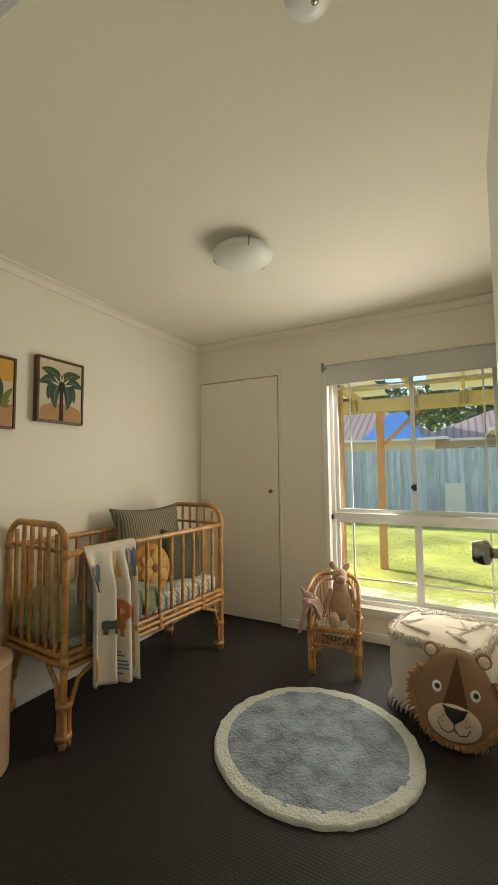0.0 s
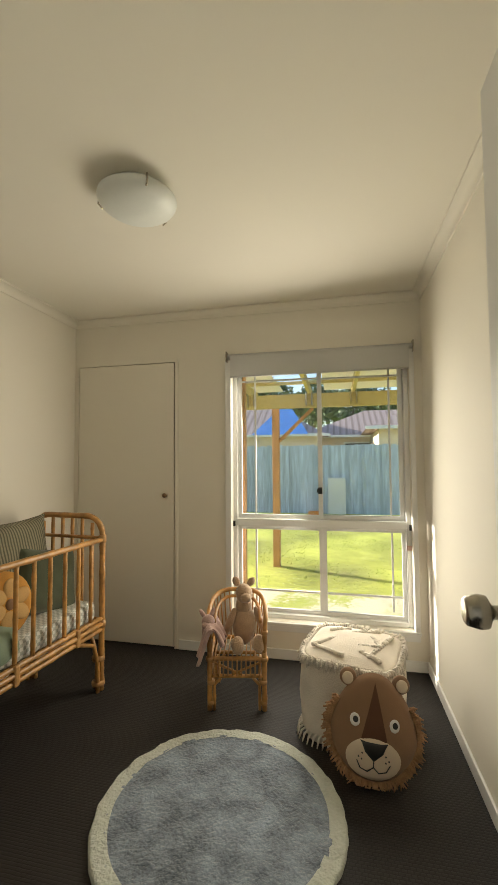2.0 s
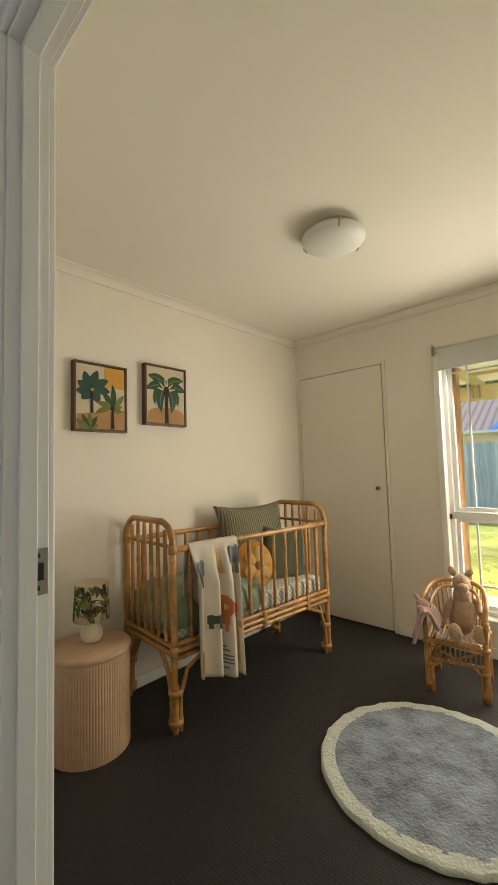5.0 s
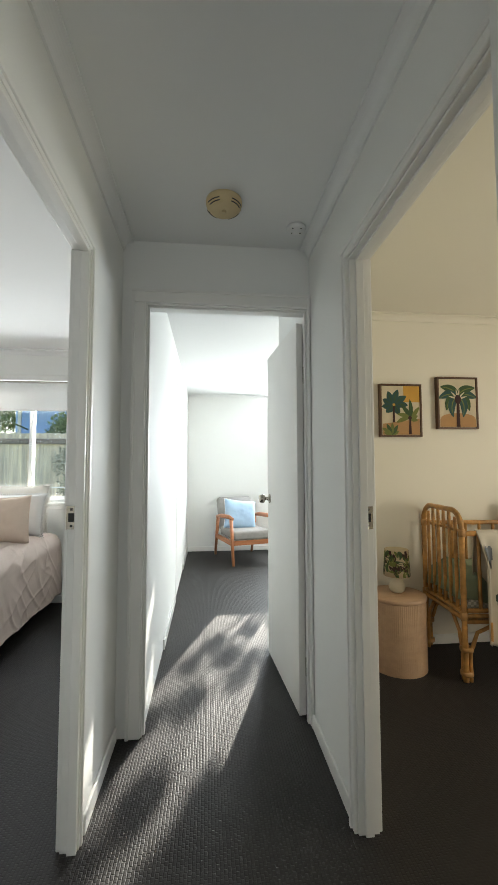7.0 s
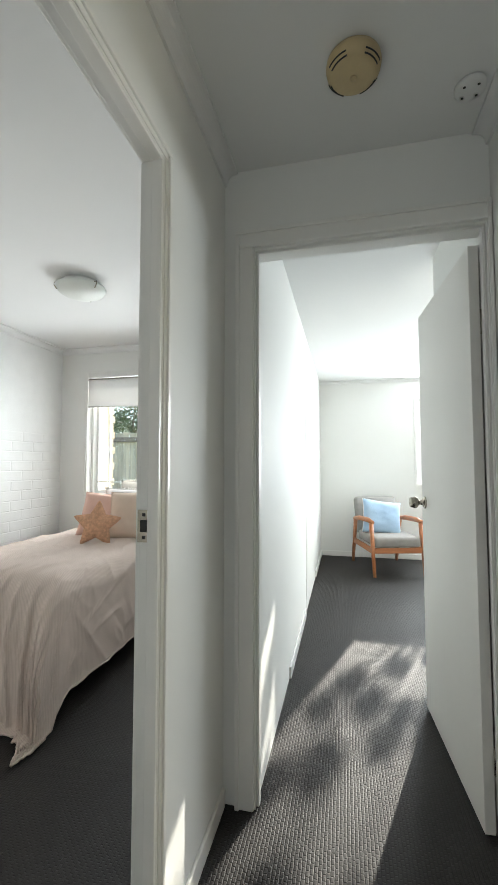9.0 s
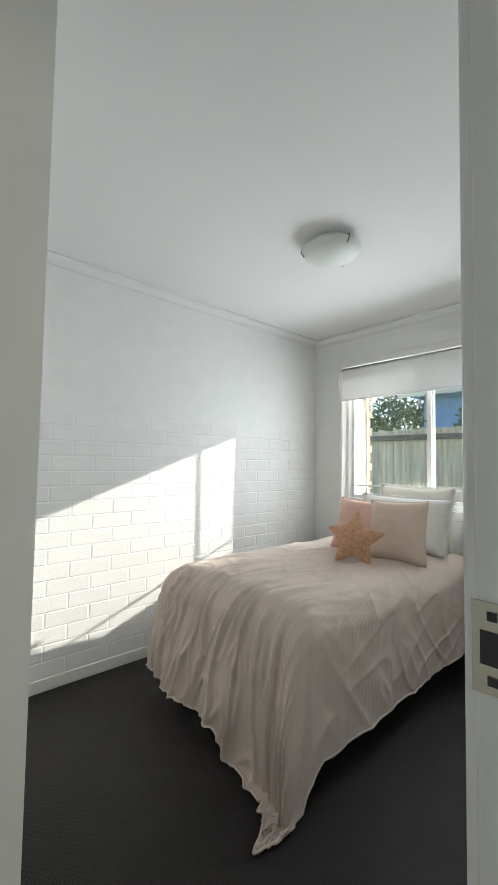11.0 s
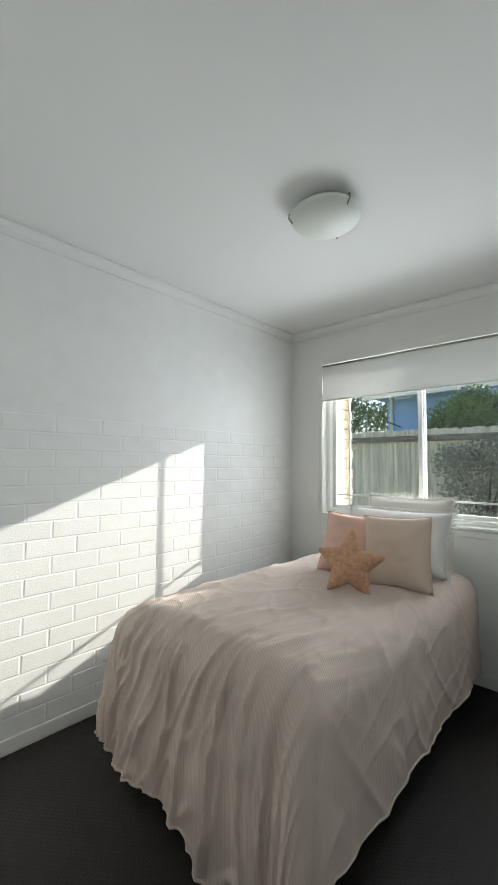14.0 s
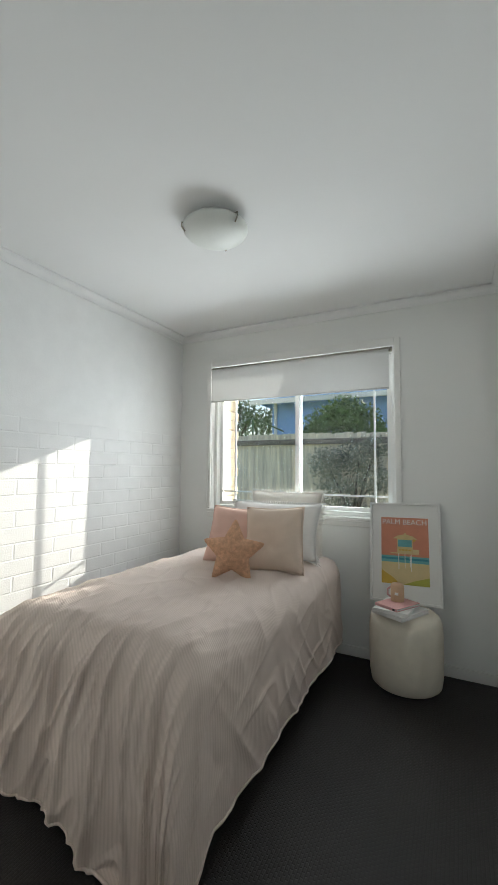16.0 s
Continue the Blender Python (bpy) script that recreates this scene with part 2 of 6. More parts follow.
structure("ceiling_nursery", boxes((XW, XE, NR, YN, H, H + 0.04)), CEIL_CREAM, "smooth cream painted plaster ceiling", "ceiling")
structure("ceiling_hall", boxes((-1.17, 3.0, SS, NS, H, H + 0.04)), CEIL_WHITE, "smooth white hallway plaster ceiling", "ceiling")
structure("ceiling_bedroom", boxes((XB, -1.27, SR, -0.392, H, H + 0.04), (XB, 0.5, YB, SR, H, H + 0.04)), CEIL_WHITE, "smooth white bedroom plaster ceiling", "ceiling")
structure("ceiling_room", boxes((XR, -1.27, -0.335, NS, H, H + 0.04), (XR, XW - 0.09, NS, 3.2, H, H + 0.04)), CEIL_WHITE, "smooth white far room plaster ceiling", "ceiling")
# unseen slabs above the ceilings, added to keep outside light out
structure("roof_light_block", boxes((XB - 0.28, 3.3, -3.2, 3.6, H + 0.06, H + 0.2), (XR - 0.28, XB - 0.28, -0.5, 3.6, H + 0.06, H + 0.2)), SLAB, "plain unseen slab over the house that blocks light from above", "roof")


# ---- cornices, baseboards, architraves ----
def cove(bm, a, b, inward, size=0.055):
    """A plaster cove along a wall's top from a to b; inward is the wall's normal."""
    a, b, n = Vector((*a, 0)), Vector((*b, 0)), Vector((*inward, 0))
    prof = [(0.0, H - size - 0.012), (0.009, H - size - 0.012), (0.011, H - size)]
    prof += [(size - (size - 0.011) * math.cos(k * math.pi / 12), H - size + (size - 0.011) * math.sin(k * math.pi / 12)) for k in range(1, 7)]
    prof += [(size + 0.01, H - 0.011), (size + 0.01, H - 0.001), (0, H - 0.001)]
    rows = [[bm.verts.new(p + n * d + Vector((0, 0, z))) for d, z in prof] for p in (a, b)]
    for i in range(len(prof)):
        j = (i + 1) % len(prof)
        bm.faces.new((rows[0][i], rows[0][j], rows[1][j], rows[1][i]))
    bm.faces.new(rows[0])
    bm.faces.new(rows[1][::-1])


def room_trim(prefix, x0, x1, y0, y1, gaps, mat_cove, label, sides="wesn", north_end=9, size=0.042):
    """Cornice and skirting round a room; gaps: (side, from, to) without skirting."""
    bm = bmesh.new()
    if "w" in sides:
        cove(bm, (x0, y0), (x0, y1), (1, 0), size)
    if "e" in sides:
        cove(bm, (x1, y0), (x1, y1), (-1, 0), size)
    if "s" in sides:
        cove(bm, (x0 + 0.002, y0), (x1 - 0.002, y0), (0, 1), size)
    cove(bm, (x0 + 0.002, y1), (min(x1 - 0.002, north_end), y1), (0, -1), size)
    structure("cornice_" + prefix, bm, mat_cove, "painted plaster cove cornice of the " + label, "cornice")
    bm = bmesh.new()
    for side, lo, hi in (("w", y0, y1), ("e", y0, y1), ("s", x0 + 0.014, x1 - 0.014), ("n", x0 + 0.014, x1 - 0.014)):
        cuts = sorted((max(a, lo), min(b, hi)) for s, a, b in gaps if s == side)
        at = lo
        for a, b in cuts + [(hi, hi)]:
            if a - at > 0.01:
                spec = {"w": (x0, x0 + 0.012, at, a), "e": (x1 - 0.012, x1, at, a), "s": (at, a, y0, y0 + 0.012), "n": (at, a, y1 - 0.012, y1)}[side]
                box(bm, *spec, 0.0, 0.068, bevel=0.004)
            at = b
    structure("baseboard_" + prefix, bm, GLOSS, "low white gloss painted skirting board of the " + label, "baseboard")


room_trim("nursery", XW, XE, NR, YN, [("n", WD0 - 0.05, WD1 + 0.035), ("s", ND0 - 0.06, ND1 + 0.06)], CEIL_CREAM, "nursery")
room_trim("bedroom", XB, -0.456, YB, -0.392, [("n", -1.27, 1), ("e", -4, 1)], CEIL_WHITE, "bedroom", "ws", -1.275)
room_trim("hall", -1.17, 3.0, SS, NS, [("n", ND0 - 0.06, 3.0), ("s", BD0 - 0.06, BD1 + 0.06), ("w", -2, 2)], CEIL_WHITE, "hallway", "es")
room_trim("room", XR, XW - 0.09, -0.335, 3.2, [("n", -6, 2), ("e", -1, 4), ("s", -4.3, -3.1)], CEIL_WHITE, "far room", "w", size=0.03)


def architrave(name, u0, u1, top, d, side, axis, w=0.047, right=None, thick=0.022, step=0.0):
    """Moulded trim round an opening on one wall face. u0..u1 along the wall, d the face, side +-1 its normal."""
    wr = w if right is None else right
    bm = bmesh.new()
    face = d
    for k, (a0, a1, z0, z1) in enumerate(((u0 - w, u0 - 0.006, 0, top + 0.006), (u1 + 0.006, u1 + wr, 0, H - 0.06 if step else top + 0.006), (u0 - w, u1 + (0.002 if step else wr), top + 0.006, top + w))):
        d = face + side * (step if k == 1 else 0.0)
        lo, hi = sorted((d, d + side * (thick - 0.006)))
        box(bm, *((a0, a1, lo, hi) if axis == "x" else (lo, hi, a0, a1)), z0, z1, bevel=0.005)
    for k, (a0, a1, z0, z1) in enumerate(((u0 - w, u0 - w + 0.016, 0, top + w - 0.016), (u1 + wr - min(0.016, wr), u1 + wr, 0, H - 0.06 if step else top + w - 0.016), (u0 - w, u1 + (0.002 if step else wr), top + w - 0.016, top + w))):
        d = face + side * (step if k == 1 else 0.0)
        lo, hi = sorted((d + side * (thick - 0.010), d + side * thick))
        box(bm, *((a0, a1, lo, hi) if axis == "x" else (lo, hi, a0, a1)), z0, z1 - 0.0005, bevel=0.003)
    structure(name, bm, GLOSS, "white gloss painted moulded door architrave", "door frame")


def jamb(name, u0, u1, top, d0, d1, axis, stop):
    """Lining of a doorway with its stop; stop: where the stop bead lies across the wall."""
    t = 0.0
    bm = bmesh.new()
    for (a0, a1, z0, z1) in ((u0 - LIN, u0, 0, top), (u1, u1 + LIN, 0, top), (u0 - LIN, u1 + LIN, top, top + LIN)):
        box(bm, *((a0, a1, d0, d1) if axis == "x" else (d0, d1, a0, a1)), z0, z1, bevel=0.002)
    for (a0, a1, z0, z1) in ((u0 + t, u0 + t + 0.01, 0, top - t), (u1 - t - 0.01, u1 - t, 0, top - t), (u0 + t + 0.01, u1 - t - 0.01, top - t - 0.01, top - t)):
        box(bm, *((a0, a1, stop, stop + 0.03) if axis == "x" else (stop, stop + 0.03, a0, a1)), z0, z1, bevel=0.002)
    structure(name, bm, GLOSS, "white gloss painted timber door lining", "door frame")


architrave("trim_nursery_hall", ND0, ND1, DH, NS, -1, "x", step=NS - NE)
architrave("trim_nursery_room", ND0, ND1, DH, NR, 1, "x")
architrave("trim_bedroom_hall", BD0, BD1, DH, SS, 1, "x", 0.036, None, 0.012)
architrave("trim_bedroom_room", BD0, BD1, DH, SR, -1, "x")
architrave("trim_end_hall", ED0, ED1, EH, -1.17, 1, "y", 0.075, 0.013)
jamb("lining_nursery", ND0, ND1, DH, NS - 0.002, NR + 0.002, "x", NS + 0.02)
jamb("lining_bedroom", BD0, BD1, DH, SR - 0.002, SS + 0.002, "x", SS - 0.028)
jamb("lining_end", ED0, ED1, EH, -1.272, -1.168, "y", -1.215)

# ---- materials of things ----
def leaf_material(name, colour, vary=0.45):
    m = material(name, colour, 0.5, vary=vary, scale=1.3, grain=9, bump=0)
    m.node_tree.nodes["Principled BSDF"].inputs["Transmission Weight"].default_value = 0.0
    return m


LAWN = material("sunlit_lawn", (0.50, 0.52, 0.10), 0.95, vary=0.55, scale=0.9, grain=14, bump=0.6, dist=0.03)
SANDY = material("sandy_bare_soil", (0.62, 0.56, 0.42), 0.95, vary=0.3, scale=1.6, grain=30, bump=0.5, dist=0.02)
_ramp = SANDY.node_tree.nodes["Color Ramp"].color_ramp
_ramp.elements[0].position, _ramp.elements[1].position = 0.66, 0.78
_ramp.elements[0].color = (0.46, 0.50, 0.11, 1)
# weathered timber with the blue of skylit shade mixed into its colour
PALING_SKYLIT = material("skylit_weathered_paling", (0.50, 0.57, 0.66), 0.9, vary=0.3, scale=3, grain=30, bump=0.3, stretch=(6, 6, 0.6))


def vary_pieces(m, amount):
    """A shade of its own for every joined piece."""
    t, nodes = m.node_tree, m.node_tree.nodes
    geo, mr, hsv = nodes.new("ShaderNodeNewGeometry"), nodes.new("ShaderNodeMapRange"), nodes.new("ShaderNodeHueSaturation")
    mr.inputs["To Min"].default_value, mr.inputs["To Max"].default_value = 1 - amount, 1 + amount
    t.links.new(geo.outputs["Random Per Island"], mr.inputs[0])
    t.links.new(mr.outputs[0], hsv.inputs["Value"])
    t.links.new(nodes["Color Ramp"].outputs[0], hsv.inputs["Color"])
    t.links.new(hsv.outputs[0], nodes["Principled BSDF"].inputs["Base Color"])


vary_pieces(PALING_SKYLIT, 0.16)
# same palings, pale gold so the shaded side looks sunlit
PALING_SUN_TINT = material("sun_tinted_paling", (0.82, 0.68, 0.52), 0.9, vary=0.3, scale=3, grain=30, bump=0.3, stretch=(6, 6, 0.6))
vary_pieces(PALING_SUN_TINT, 0.14)
PINE = material("treated_pine", (0.55, 0.44, 0.20), 0.7, vary=0.2, scale=4, grain=40, bump=0.15, stretch=(8, 1, 8))
REDWOOD = material("stained_timber", (0.52, 0.27, 0.12), 0.6, vary=0.15, scale=4, grain=40, bump=0.15, stretch=(8, 8, 1))
BLUE_ROOF = material("blue_roof_panel", (0.10, 0.28, 0.70), 0.4, vary=0.2)
BLUE_WALL = material("blue_weatherboard", (0.30, 0.48, 0.86), 0.6, vary=0.08)
TIN = material("pale_metal_roof", (0.30, 0.48, 0.75), 0.4, vary=0.1)
HOUSE_WALL = material("cream_render", (0.72, 0.60, 0.46), 0.8, vary=0.08)
LEAF = leaf_material("green_leaves", (0.12, 0.19, 0.04))
OLD_RAIL = material("split_grey_rail", (0.26, 0.21, 0.17), 0.95, vary=0.5, scale=5, grain=40, bump=0.6, dist=0.01, stretch=(6, 0.7, 6))
LEAF_GREY = leaf_material("grey_green_leaves", (0.30, 0.28, 0.20), 0.7)
LEAF_DARK = leaf_material("dark_gum_leaves", (0.11, 0.16, 0.07))
BARK = material("bark", (0.16, 0.13, 0.10), 0.95, vary=0.3, bump=0.6, dist=0.01)
POLY = bpy.data.materials.new("translucent_roofing")
POLY.use_nodes = True
_n = POLY.node_tree.nodes
_tr, _di, _mx = _n.new("ShaderNodeBsdfTranslucent"), _n.new("ShaderNodeBsdfDiffuse"), _n.new("ShaderNodeMixShader")
_tr.inputs[0].default_value, _di.inputs[0].default_value = (0.85, 0.78, 0.62, 1), (0.7, 0.68, 0.6, 1)
POLY.node_tree.links.new(_tr.outputs[0], _mx.inputs[1])
POLY.node_tree.links.new(_di.outputs[0], _mx.inputs[2])
POLY.node_tree.links.new(_mx.outputs[0], _n["Material Output"].inputs["Surface"])

RATTAN = material("honey_rattan", (0.46, 0.235, 0.07), 0.28, vary=0.5, scale=11, grain=38, bump=0.15, stretch=(1, 1, 1))
CANE_BIND = material("cane_binding", (0.46, 0.25, 0.09), 0.4, vary=0.2, scale=30, grain=160, bump=0.5)
OAK = material("pale_oak_veneer", (0.50, 0.33, 0.21), 0.5, vary=0.12, scale=5, grain=40, bump=0.08, stretch=(6, 1, 6))
TEAK = material("warm_teak", (0.40, 0.15, 0.06), 0.4, vary=0.18, scale=6, grain=50, bump=0.08, stretch=(1, 6, 6))
CERAMIC = material("cream_ceramic", (0.66, 0.60, 0.48), 0.35, vary=0.05)
OPAL = material("opal_glass", (0.74, 0.76, 0.72), 0.45, vary=0.03)
LINEN = material("blush_linen", (0.66, 0.55, 0.485), 0.9, vary=0.05, scale=4, grain=300, bump=0.2, sheen=0.2)
PINK = material("pink_cotton", (0.70, 0.46, 0.38), 0.9, vary=0.07, scale=6, grain=300, bump=0.2)
BEIGE = material("beige_cotton", (0.66, 0.53, 0.43), 0.9, vary=0.06, scale=6, grain=300, bump=0.2)
CREAM_COTTON = material("cream_cotton", (0.73, 0.69, 0.62), 0.9, vary=0.05, scale=6, grain=250, bump=0.2)
WHITE_COTTON = material("white_cotton", (0.76, 0.75, 0.73), 0.9, vary=0.04, scale=6, grain=250, bump=0.2)
BOUCLE = material("tan_boucle", (0.64, 0.37, 0.23), 0.95, vary=0.25, scale=40, grain=170, bump=1.0, dist=0.006)
STOOL = material("cream_boucle", (0.74, 0.68, 0.57), 0.95, vary=0.06, scale=14, grain=300, bump=0.35, dist=0.002)
SAGE = material("sage_cotton", (0.25, 0.31, 0.22), 0.9, vary=0.12, scale=6, grain=250, bump=0.3)
OLIVE = material("olive_velvet", (0.085, 0.10, 0.055), 0.9, vary=0.15, scale=8, grain=250, bump=0.2, sheen=0.3)
MUSTARD = material("mustard_knit", (0.60, 0.29, 0.06), 0.95, vary=0.15, scale=10, grain=200, bump=0.5)
MUSTARD_PALE = material("pale_mustard_knit", (0.64, 0.40, 0.16), 0.95, vary=0.12, scale=10, grain=200, bump=0.5)
KNIT = material("oatmeal_knit", (0.62, 0.56, 0.47), 0.95, vary=0.06, scale=8, grain=260, bump=0.5)
SLATE = material("slate_blue_knit", (0.17, 0.18, 0.20), 0.95, vary=0.15, grain=260, bump=0.4)
RUST = material("rust_knit", (0.50, 0.17, 0.06), 0.95, vary=0.15, grain=260, bump=0.4)
GIRAFFE = material("ochre_knit", (0.56, 0.30, 0.10), 0.95, vary=0.25, scale=30, grain=260, bump=0.4)
FOREST = material("dark_green_knit", (0.06, 0.08, 0.06), 0.95, vary=0.2, grain=260, bump=0.4)
PLUSH = material("beige_plush", (0.47, 0.32, 0.20), 0.95, vary=0.2, scale=25, grain=150, bump=1.0, dist=0.006, sheen=0.4)
PLUSH_PINK = material("dusty_pink_plush", (0.52, 0.35, 0.31), 0.95, vary=0.15, scale=20, grain=200, bump=0.7, dist=0.004, sheen=0.3)
LION = material("lion_brown_felt", (0.27, 0.155, 0.085), 0.95, vary=0.1, scale=8, grain=250, bump=0.3, sheen=0.3)
LION_DARK = material("dark_brown_felt", (0.115, 0.052, 0.028), 0.95, vary=0.1, grain=250, bump=0.3)
MANE = material("mane_yarn", (0.36, 0.20, 0.10), 0.95, vary=0.3, scale=30, grain=200, bump=0.6)
MUZZLE = material("cream_felt", (0.68, 0.56, 0.42), 0.95, vary=0.05, grain=250, bump=0.3)
POUF = material("ivory_woven_cotton", (0.72, 0.65, 0.55), 0.95, vary=0.08, scale=10, grain=160, bump=0.8, dist=0.005)
TUFT = material("ivory_tufting", (0.76, 0.70, 0.61), 0.95, vary=0.12, scale=60, grain=200, bump=1.0, dist=0.006)
RUG_GREY = material("grey_plush_rug", (0.22, 0.265, 0.32), 0.95, vary=0.65, scale=9, grain=90, bump=1.0, dist=0.012, sheen=0.3)
RUG_RIM = material("cream_plush_rim", (0.63, 0.66, 0.58), 0.95, vary=0.12, scale=14, grain=90, bump=1.0, dist=0.012, sheen=0.3)
WALNUT = material("walnut_frame", (0.10, 0.045, 0.02), 0.45, vary=0.2, scale=8, grain=60, bump=0.1)
WHITE_WOOD = material("white_frame_wood", (0.74, 0.73, 0.70), 0.4, vary=0.03)
PAPER = material("white_paper", (0.78, 0.77, 0.74), 0.8, vary=0.02)
GREY_FABRIC = material("warm_grey_upholstery", (0.30, 0.285, 0.27), 0.95, vary=0.1, scale=20, grain=250, bump=0.4)
SKY_CUSHION = material("pale_blue_linen", (0.36, 0.50, 0.66), 0.95, vary=0.06, scale=10, grain=250, bump=0.3)
DETECTOR = material("yellowed_plastic", (0.58, 0.46, 0.26), 0.45, vary=0.06)
BRONZE = material("aged_bronze", (0.22, 0.13, 0.07), 0.4, 0.8, vary=0.15)


def flat_colour(name, c):
    return material(name, c, 0.85, vary=0.06, scale=20, grain=150, bump=0.05)


def stripe_material(name, base, dark, pitch, axis_rot, width=0.3, bump=0.4):
    """Fine woven stripes of a given pitch in metres."""
    m = material(name, base, 0.95, vary=0.07, scale=6, grain=250, bump=0.2)
    t, nodes = m.node_tree, m.node_tree.nodes
    b = nodes["Principled BSDF"]
    mp = nodes.new("ShaderNodeMapping")
    mp.inputs["Rotation"].default_value = axis_rot
    t.links.new(nodes["Texture Coordinate"].outputs["Object"], mp.inputs[0])
    w = nodes.new("ShaderNodeTexWave")
    w.inputs["Scale"].default_value = 0.314 / pitch
    t.links.new(mp.outputs[0], w.inputs["Vector"])
    mix = nodes.new("ShaderNodeMix")
    mix.data_type = "RGBA"
    mix.inputs[7].default_value = (*dark, 1)
    mr = nodes.new("ShaderNodeMapRange")
    mr.inputs["From Min"].default_value, mr.inputs["From Max"].default_value = 1 - width - 0.2, 1 - width + 0.2
    t.links.new(w.outputs["Fac"], mr.inputs[0])
    t.links.new(mr.outputs[0], mix.inputs[0])
    t.links.new(nodes["Color Ramp"].outputs[0], mix.inputs[6])
    t.links.new(mix.outputs[2], b.inputs["Base Color"])
    bp = nodes.new("ShaderNodeBump")
    bp.inputs["Strength"].default_value, bp.inputs["Distance"].default_value = bump, 0.002
    t.links.new(w.outputs["Fac"], bp.inputs["Height"])
    t.links.new(bp.outputs[0], b.inputs["Normal"])
    return m


DUVET = stripe_material("ribbed_blush_linen", (0.655, 0.55, 0.49), (0.61, 0.51, 0.45), 0.009, (0, 0, 0.5), 0.4, 0.2)
TILE = stripe_material("brown_roof_tile", (0.46, 0.36, 0.33), (0.30, 0.22, 0.20), 0.32, (0, 0, 0), 0.3, 0.8)
STRIPE = stripe_material("striped_olive_linen", (0.30, 0.27, 0.185), (0.12, 0.115, 0.075), 0.016, (0, 0, 0), 0.45)


def gingham_material():
    m = material("gingham_sheet", (0.62, 0.60, 0.55), 0.95, vary=0.04, grain=250)
    t, nodes = m.node_tree, m.node_tree.nodes
    ck = nodes.new("ShaderNodeTexChecker")
    ck.inputs["Scale"].default_value = 60
    ck.inputs[1].default_value, ck.inputs[2].default_value = (0.66, 0.65, 0.60, 1), (0.42, 0.43, 0.38, 1)
    t.links.new(nodes["Texture Coordinate"].outputs["Object"], ck.inputs[0])
    t.links.new(ck.outputs[0], nodes["Principled BSDF"].inputs["Base Color"])
    return m


GINGHAM = gingham_material()


# ---- doors ----
def knob(bm, c, d):
    """A round knob on a rose, at c on the door's face, pointing along d."""
    start = len(bm.verts)
    bm.verts.ensure_lookup_table()
    lathe(bm, [(0.001, 0), (0.031, 0.0), (0.031, 0.004), (0.026, 0.008), (0.013, 0.012), (0.011, 0.03), (0.016, 0.034), (0.027, 0.04), (0.029, 0.052), (0.024, 0.072), (0.02, 0.075), (0.001, 0.073)], 28)
    bm.verts.ensure_lookup_table()
    q = Vector((0, 0, 1)).rotation_difference(Vector(d)).to_matrix().to_4x4()
    bmesh.ops.transform(bm, matrix=Matrix.Translation(c) @ q, verts=bm.verts[start:])
    return bm


def door(name, hinge, angle, length, height, label, knob_at=None):
    """A flush leaf, hinged at its local origin and reaching along local x, thick towards +y."""
    ob = tagged(thing(name, label, "door", pose(*hinge, 0, 0, angle)), kind="structure")
    part("leaf", boxes((0.003, length, 0, 0.035, 0.012, height), bevel=0.002), DOOR_PAINT, ob)
    k = length - 0.06
    if knob_at is None:
        for s, y in ((-1, 0.0), (1, 0.035)):
            part("knob", knob(bmesh.new(), (k, y, 1.05), (0, s, 0)), STEEL, ob, "brushed steel round door knob")
    part("latch_plate", boxes((length - 0.001, length + 0.001, 0.008, 0.027, 1.0, 1.1)), STEEL, ob)
    for z in (0.25, 1.75):
        part("hinge", tubes(([(0, -0.004, z - 0.045), (0, -0.004, z + 0.045)], 0.006)), STEEL, ob)
    return ob


door("door_1", (0.300, 0.59, 0), 90.0, 0.765, 2.025, "white flush nursery door standing open", None)
door("door_2", (-1.235, 0.468, 0), 183.6, 0.735, 2.03, "white flush door standing open into the far room", None)
door("door_3", (0.222, -0.520, 0), 268, 0.77, 2.025, "white flush bedroom door standing open", None)

wardrobe_door = tagged(thing("door_4", "closed cream flush cupboard door with small bronze knob", "door"), kind="structure")
part("leaf", boxes((WD0 + 0.006, WD1 - 0.006, YN - 0.003, YN + 0.032, 0.012, WH - 0.006), bevel=0.002), CREAM, wardrobe_door)
part("knob", lathe(bmesh.new(), [(0.001, 0), (0.010, 0), (0.008, 0.012), (0.016, 0.02), (0.016, 0.026), (0.001, 0.030)], 20), BRONZE, wardrobe_door, "small bronze knob").matrix_world = pose(-1.235, YN - 0.003, 1.075, 90)
for z in (0.28, 1.80):
    part("hinge", tubes(([(WD0 + 0.003, YN - 0.008, z - 0.045), (WD0 + 0.003, YN - 0.008, z + 0.045)], 0.007)), CREAM, wardrobe_door, "painted butt hinge")
structure("trim_wardrobe", boxes((WD1 + 0.002, WD1 + 0.028, YN - 0.010, YN, 0, WH + 0.02), bevel=0.003), CREAM, "cream painted door stop trim", "door frame")
robe = tagged(thing("door_5", "white built-in robe door slightly ajar", "door", pose(-3.2, -0.337, 0, 0, 0, 180.0)), kind="structure")
part("leaf", boxes((0, 1.05, -0.006, 0.02, 0.012, 2.1), bevel=0.002), DOOR_PAINT, robe)
part("handle", tubes(([(1.0, 0.0, 0.98), (1.0, 0.03, 0.99), (1.0, 0.03, 1.08), (1.0, 0.0, 1.09)], 0.005)), STEEL, robe)


